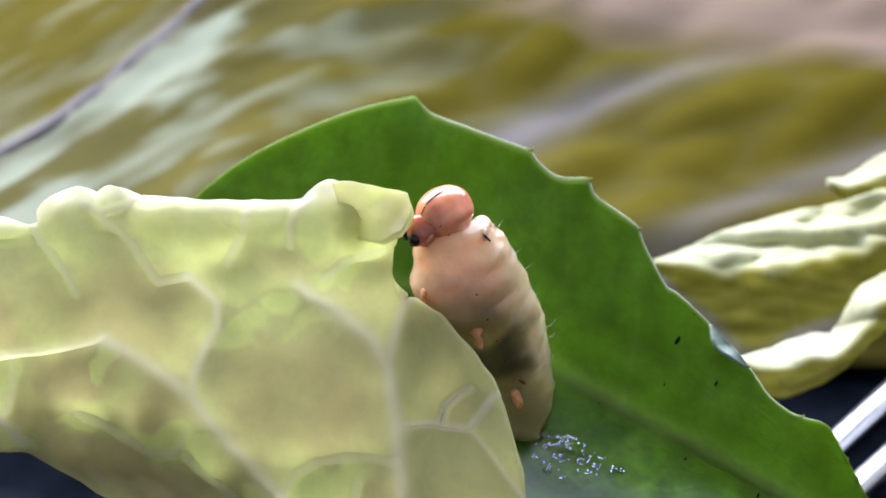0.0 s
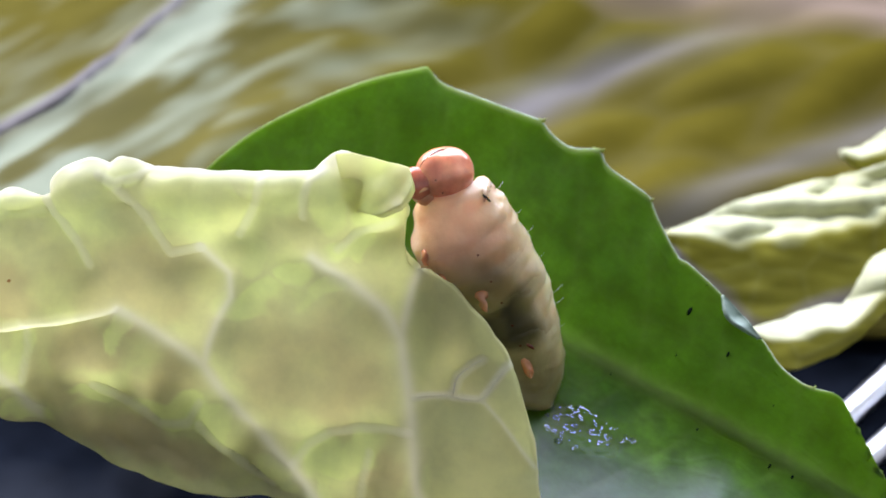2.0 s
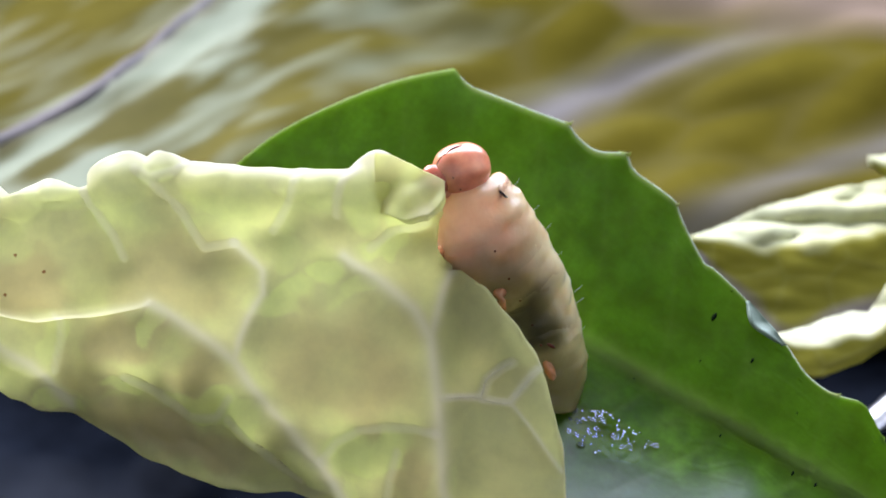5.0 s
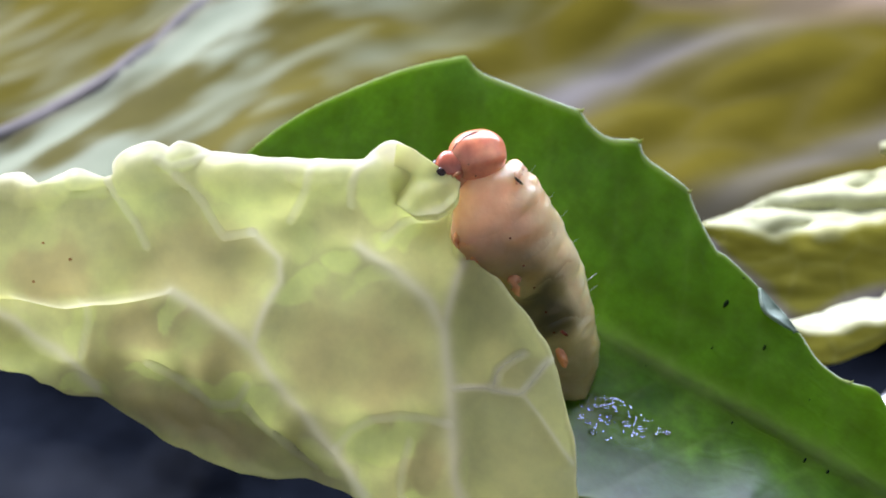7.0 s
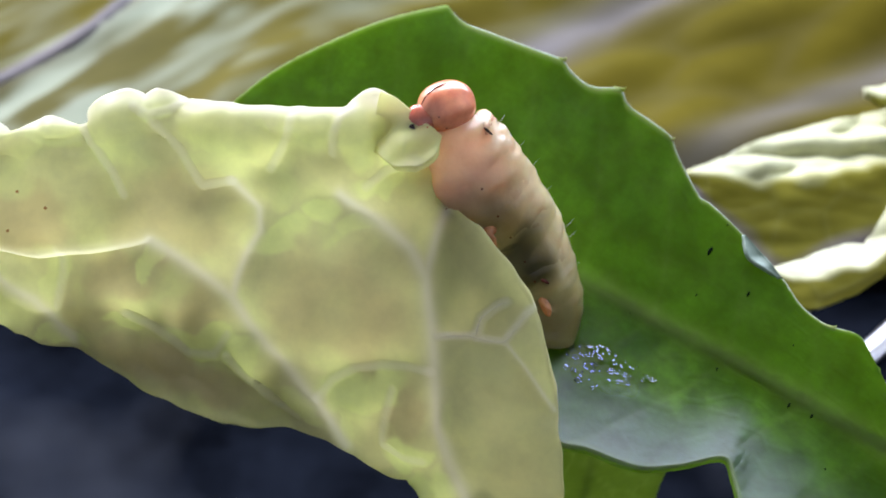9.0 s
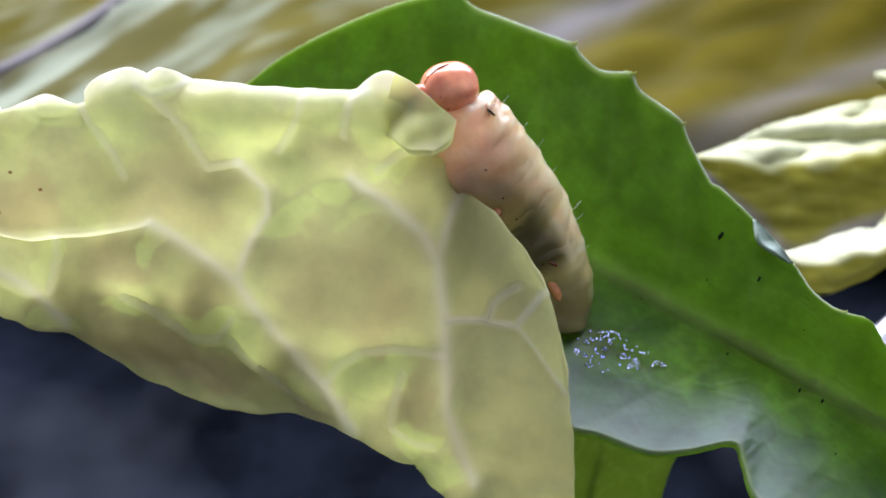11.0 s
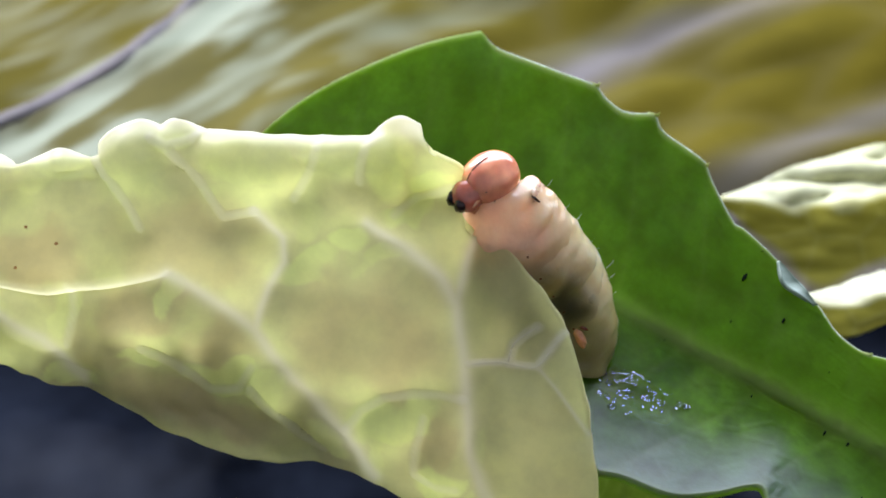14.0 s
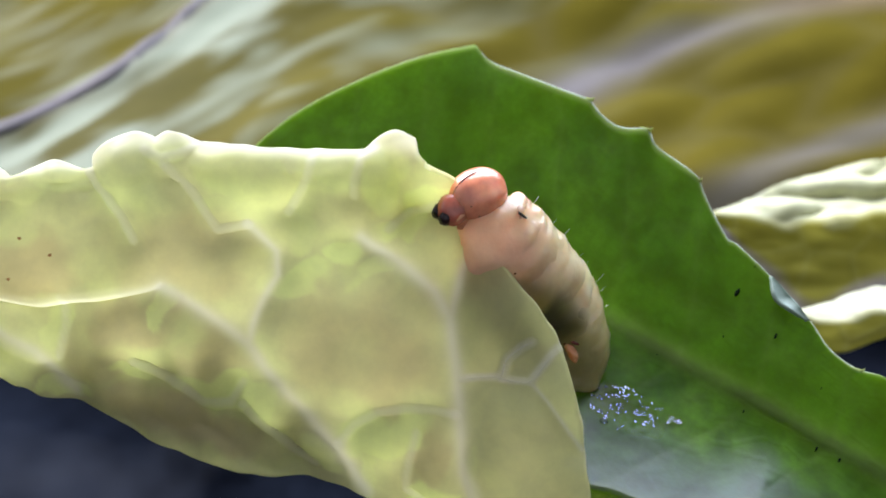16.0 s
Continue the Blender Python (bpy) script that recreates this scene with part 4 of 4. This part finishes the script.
def larva_shape(hx, hy, angle):
    """The head's pose and the body line for one place and turn of the head."""
    head = Vector((hx, hy, 3.4)) * MM
    a = radians(angle)
    face = Vector((math.cos(a), math.sin(a), 0.45)).normalized()
    up = Vector((0.35, 0.8, 0.35))
    up = (up - face * up.dot(face)).normalized()
    side = up.cross(face)
    hm = Matrix((face, side, up)).transposed().to_4x4()
    hm.translation = head
    hunch = min(1.0, max(0.0, (5.4 - hy) / 0.6))
    neck = head + Vector((0.26 + 0.1 * hunch, -0.74 + 0.1 * hunch, -0.75)) * MM
    d0, d1 = Vector((0.25, 1.0, 0.12)) * 6.0 * MM, Vector((-0.52, 1.0, 0.33)) * 4.2 * MM

    def along(pos):
        s = pos / 9
        p = (2 * s**3 - 3 * s**2 + 1) * BASE + (s**3 - 2 * s**2 + s) * d0 + (3 * s**2 - 2 * s**3) * neck + (s**3 - s**2) * d1
        t = (6 * s**2 - 6 * s) * BASE + (3 * s**2 - 4 * s + 1) * d0 + (6 * s - 6 * s**2) * neck + (3 * s**2 - 2 * s) * d1
        return body_frame(p, t, Vector((1, 0.1, -0.25)))

    return hm, along


REST = larva_shape(-2.50, 5.35, 198)[1]
RADII = (1.24, 1.33, 1.38, 1.42, 1.45, 1.47, 1.50, 1.49, 1.40, 1.20)


def ease(lo, hi, v):
    k = min(1.0, max(0.0, (v - lo) / (hi - lo)))
    return k * k * (3 - 2 * k)


def body_radius(pos):
    r = float(np.interp(pos, range(len(RADII)), RADII))
    return r * math.sqrt(max(0.01, 1 - (min(0.0, pos) / 0.6) ** 2))


def body_ring(parent, index, mat):
    """One soft piece of the body along the resting body line; its back faces local x, the head lies towards local z."""
    centre, begin, end = PIECES[index]
    around, steps = 56, int((end - begin) * 16)
    home = REST(centre).inverted()
    verts, faces, back, gut, front = [], [], [], [], []
    for j in range(steps + 1):
        pos = begin + (end - begin) * j / steps
        m = home @ REST(max(pos, 0.0))
        tip = min(1.0, (pos - begin) / 0.7 if index else 1.0, (end - pos) / 0.7)
        r = body_radius(pos) * (1 - 0.24 * (1 - tip) ** 2)
        for k in range(around):
            t = 2 * math.pi * k / around
            c, s = math.cos(t), math.sin(t)
            lump = 0.06 * noise.noise((c * 1.3, s * 1.3, pos * 0.9)) + 0.045 * noise.noise((c * 2.6, s * 2.6, pos * 1.8)) + 0.018 * noise.noise((c * 5.0, s * 5.0, pos * 3.6)) + 0.045 * ease(0.0, 0.6, c) * noise.noise((c * 2.0, s * 3.0, pos * 2.4 + 5.0))
            fold = 0.005 * math.cos(2 * math.pi * (pos - 0.2 * c)) * ease(1.0, 3.0, pos)
            rr = r * (1 + lump + fold + 0.2 * ease(5.4, 7.0, pos) * (1 - 0.7 * ease(7.6, 9.0, pos)) * ease(-0.2, 0.9, -c))
            verts.append(m @ Vector((c * rr * MM, s * rr * 0.96 * MM, min(0.0, pos) * 0.7 * MM)))
            wave = 0.25 * noise.noise((c * 2, pos * 0.8, 3.0))
            back.append(ease(0.1, 0.6, c + wave) * (0.15 + 0.75 * ease(1.8, 3.8, pos)) * (1 - 0.4 * ease(6.5, 8.5, pos)))
            front.append(ease(4.9, 8.0, pos + 1.8 * wave))
            dark = noise.noise((c * 1.2, s * 1.2, pos * 0.6 + 3.0))
            belly = ease(-0.15, 0.75, 0.6 - c + 0.5 * dark) * ease(2.6, 3.8, pos) * (1 - ease(5.0, 5.8, pos + dark))
            tail = 0.6 * (1 - ease(0.6, 3.4, pos + 1.6 * c + dark))
            chest = 0.4 * ease(0.0, 0.6, 0.1 - c + 1.2 * dark) * ease(5.2, 6.2, pos) * (1 - ease(7.0, 7.9, pos))
            gut.append(max(0.95 * belly, tail, chest))
    for j in range(steps):
        for k in range(around):
            n = (k + 1) % around
            faces.append((j * around + k, j * around + n, (j + 1) * around + n, (j + 1) * around + k))
    faces.append(tuple(range(around))[::-1])
    faces.append(tuple(steps * around + k for k in range(around)))
    return mesh_object("body_segment", verts, faces, mat, parent, attrs={"back": back, "gut": gut, "front": front})


HM = 0.92 * MM


def larva_head(parent):
    bm = bmesh.new()
    blob(bm, (0, 0, 0), (0.96 * HM, 0.82 * HM, 0.84 * HM), 2, 0.06, 4)
    head = part("head", bm, HEAD, parent, "glossy orange-red head capsule")
    bm = bmesh.new()
    blob(bm, (0.92 * HM, 0.0, -0.26 * HM), (0.48 * HM, 0.54 * HM, 0.52 * HM), 5, 0.14, 3)
    part("muzzle", bm, MUZZLE, head, "dark brown mouth region")
    bm = bmesh.new()
    blob(bm, (0.62 * HM, 0.0, -0.66 * HM), (0.42 * HM, 0.44 * HM, 0.34 * HM), 9, 0.12, 3)
    part("lower_lip", bm, LEG, head, "pale orange lower lip")
    for sgn in (1, -1):
        bm = bmesh.new()
        blob(bm, (1.28 * HM, sgn * 0.2 * HM, -0.36 * HM), (0.22 * HM, 0.22 * HM, 0.27 * HM), 8, 0.15, 2)
        part("mandible", bm, DARK, head, "black jaw")
        bm = bmesh.new()
        tube(bm, [Vector(p) * HM for p in ((0.75, sgn * 0.45, -0.2), (0.98, sgn * 0.56, -0.22), (1.12, sgn * 0.58, -0.3))], [0.07 * HM, 0.05 * HM, 0.02 * HM])
        part("antenna", bm, LEG, head)
        for k in range(3):
            bm = bmesh.new()
            blob(bm, ((0.62 - 0.12 * k) * HM, sgn * (0.62 + 0.05 * k) * HM, (0.1 - 0.2 * k) * HM), (0.028 * HM, 0.022 * HM, 0.028 * HM), k, 0, 2)
            part("eye", bm, DARK, head, "tiny black eye")
    bm = bmesh.new()
    pts = [Vector((math.cos(t) * 0.965, 0.02, math.sin(t) * 0.845)) * HM for t in np.linspace(0.32, 1.5, 14)]
    tube(bm, pts, [0.008 * HM + 0.028 * HM * math.sin(math.pi * (i + 0.5) / 14) for i in range(14)], 8)
    part("head_stripe", bm, DARK, head, "dark seam line across the head")
    return head


def larva():
    body = new("larva")
    body.matrix_world = LARVA_POSE
    tagged(body, "plump cream and olive larva with orange head chewing a lettuce leaf", "larva")
    head = larva_head(body)
    rings = [body_ring(body, i, SKIN) for i in range(len(PIECES))]

    def spot(pos, turn, sink=0.0):
        """The body piece at a position, and there a frame on the skin: x outwards, z towards the head."""
        i = min(range(len(PIECES)), key=lambda k: abs(PIECES[k][0] - pos))
        swell = 1 + 0.2 * ease(5.4, 7.0, pos) * (1 - 0.7 * ease(7.6, 9.0, pos)) * ease(-0.2, 0.9, -math.cos(turn))
        r = body_radius(pos) * swell * MM - sink * MM
        return rings[i], REST(PIECES[i][0]).inverted() @ REST(pos) @ Matrix.Rotation(turn, 4, "Z") @ Matrix.Translation((r, 0, 0))

    def lump(name, pos, turn, size, mat, label="", sink=0.0, seed=1, lean=0.0):
        ring, m = spot(pos, turn, sink)
        bm = bmesh.new()
        blob(bm, (0, 0, 0), [k * MM for k in size], seed, 0.35, 3)
        bmesh.ops.transform(bm, matrix=m @ Matrix.Rotation(lean, 4, "X"), verts=bm.verts)
        return part(name, bm, mat, ring, label)

    # fine pale hairs, the longest on the middle of the back
    for pos, turn, length in ((3.6, 0.0, 0.42), (3.3, -0.1, 0.3), (3.8, 0.4, 0.36), (5.2, -0.2, 0.24), (6.2, -0.1, 0.3), (7.2, -0.3, 0.26), (8.2, 0.1, 0.3), (2.4, 0.0, 0.2)):
        ring, m = spot(pos, turn, 0.05)
        bm = bmesh.new()
        tube(bm, [m @ (Vector(p) * MM * length) for p in ((0, 0, 0), (0.6, 0, 0.12), (1.1, 0, 0.35))], [0.006 * MM, 0.005 * MM, 0.002 * MM], 5)
        part("seta", bm, HAIR, ring)
    for pos in (2.2, 3.2, 4.2, 5.2, 6.2, 7.3):
        lump("spiracle", pos, -1.75, (0.02, 0.035, 0.03), BROWN, "small dark breathing pore")
    # dark streak in the fold of the belly
    lump("fold_mark", 3.0, -1.55, (0.03, 0.05, 0.16), BROWN, "short dark streak", 0.01, 3, 0.6)
    # false legs at the rear, jointed legs behind the head
    lump("proleg", 2.2, -1.72, (0.16, 0.15, 0.36), LEG, "stubby orange false leg", 0.03, 3, 0.15)
    lump("proleg", 3.4, -2.3, (0.14, 0.14, 0.2), LEG, "stubby orange false leg", 0.05, 4)
    for pos, turn, k in ((5.75, -2.05, 1.4), (6.9, -2.55, 1.0), (7.9, -2.75, 1.0), (6.9, 2.3, 1.0), (7.9, 2.3, 1.0)):
        ring, m = spot(pos, turn, 0.08)
        bm = bmesh.new()
        tube(bm, [m @ (Vector(p) * MM * k) for p in ((-0.1, 0, 0.05), (0.06, 0, 0.0), (0.16, 0, -0.1), (0.2, 0, -0.22), (0.17, 0, -0.32))], [r * MM * k for r in (0.15, 0.14, 0.1, 0.06, 0.02)], 12)
        part("leg", bm, LEG, ring, "short orange jointed leg")
    # pale plate with dark marks behind the head
    plate = lump("neck_plate", 8.7, -0.5, (0.3, 0.62, 0.5), SHIELD, "pale grey neck plate with black marks", 0.32, 4)
    for turn, lean in ((-0.95, 0.5), (-0.15, -0.3)):
        mark = lump("neck_mark", 8.75, turn, (0.03, 0.04, 0.2), DARK, "black mark", 0.02, 6, lean)
        mark.parent = plate
    return body, head, rings


LARVA, LARVA_HEAD, LARVA_RINGS = larva()

# ---- what moves ----
FG_ROWS = [
    (0.0, -0.035, 0.072, 1.57, -6.39),
    (0.5, -0.008, 0.121, 1.53, -6.61),
    (1.0, 0.037, 0.045, 1.84, -6.34),
    (1.5, -0.019, 0.041, 1.59, -6.36),
    (2.0, -0.024, 0.069, 1.49, -6.46),
    (2.5, -0.006, 0.094, 1.20, -5.57),
    (3.0, -0.017, 0.111, 1.15, -5.44),
    (3.5, -0.010, 0.065, 1.44, -4.81),
    (4.0, 0.089, 0.135, 1.01, -5.91),
    (6.5, 0.166, -0.039, 1.05, -8.74),
    (7.0, 0.152, -0.018, 0.65, -10.85),
    (7.5, 0.122, -0.011, 0.30, -10.77),
    (8.0, 0.075, 0.033, -0.05, -8.97),
    (8.5, 0.063, 0.022, -0.08, -8.86),
    (9.0, 0.060, 0.036, -0.15, -9.10),
    (9.5, 0.083, 0.038, -0.46, -8.67),
    (12.0, 0.102, 0.049, -0.32, -0.23),
    (12.5, -0.000, -0.000, -0.00, -0.00),
    (13.0, 0.034, 0.013, 0.39, -2.05),
    (13.5, 0.065, -0.006, 0.64, -1.74),
    (14.0, 0.041, 0.016, 0.63, -1.71),
    (14.5, 0.040, -0.036, 0.99, -1.88),
    (15.0, 0.024, 0.009, 0.74, -2.54),
    (15.5, 0.034, 0.021, 0.86, -1.19),
    (16.0, 0.069, -0.014, 0.59, -1.64),
]


# turn in the leaf's plane and tilt of the corner in degrees, shift and height over the blade in mm
FLAP_ROWS = [(0.0, 0, -25, 0.0, 0.16), (2.5, -4, -28, -0.3, 0.16), (4.2, -10, -32, -0.25, 0.16), (6.3, -18, -30, 0.0, 0.16), (8.0, -25, -30, 0.15, 0.16), (9.5, -26, -30, 0.1, 0.16), (11.8, -27, -30, 0.05, 0.16), (12.0, -28, -28, 0.0, 0.16), (12.2, -36, -20, -0.1, 0.0), (12.4, -42, 0, -0.2, -0.35), (13.0, -46, 0, -0.3, -0.45), (16.0, -48, 0, -0.3, -0.45)]


def motions():
    walk(EATEN, [(t, FG_POSE @ pose(dx * MM, dy * MM, 0, 0, swing, turn)) for t, dx, dy, turn, swing in FG_ROWS])
    x, y = FG_FLAP_TOP[0]
    walk(FLAP, [(t, Matrix.Translation(Vector((x + dx, y, z)) * MM) @ Matrix.Rotation(radians(turn), 4, "Z") @ Matrix.Rotation(radians(tilt), 4, "X")) for t, turn, tilt, dx, z in FLAP_ROWS])
    shapes = [(t, larva_shape(hx, hy, angle)) for t, hx, hy, angle in HEADS]
    walk(LARVA_HEAD, [(t, s[0]) for t, s in shapes])
    for (centre, _, _), ring in zip(PIECES, LARVA_RINGS):
        walk(ring, [(t, s[1](centre)) for t, s in shapes])


motions()
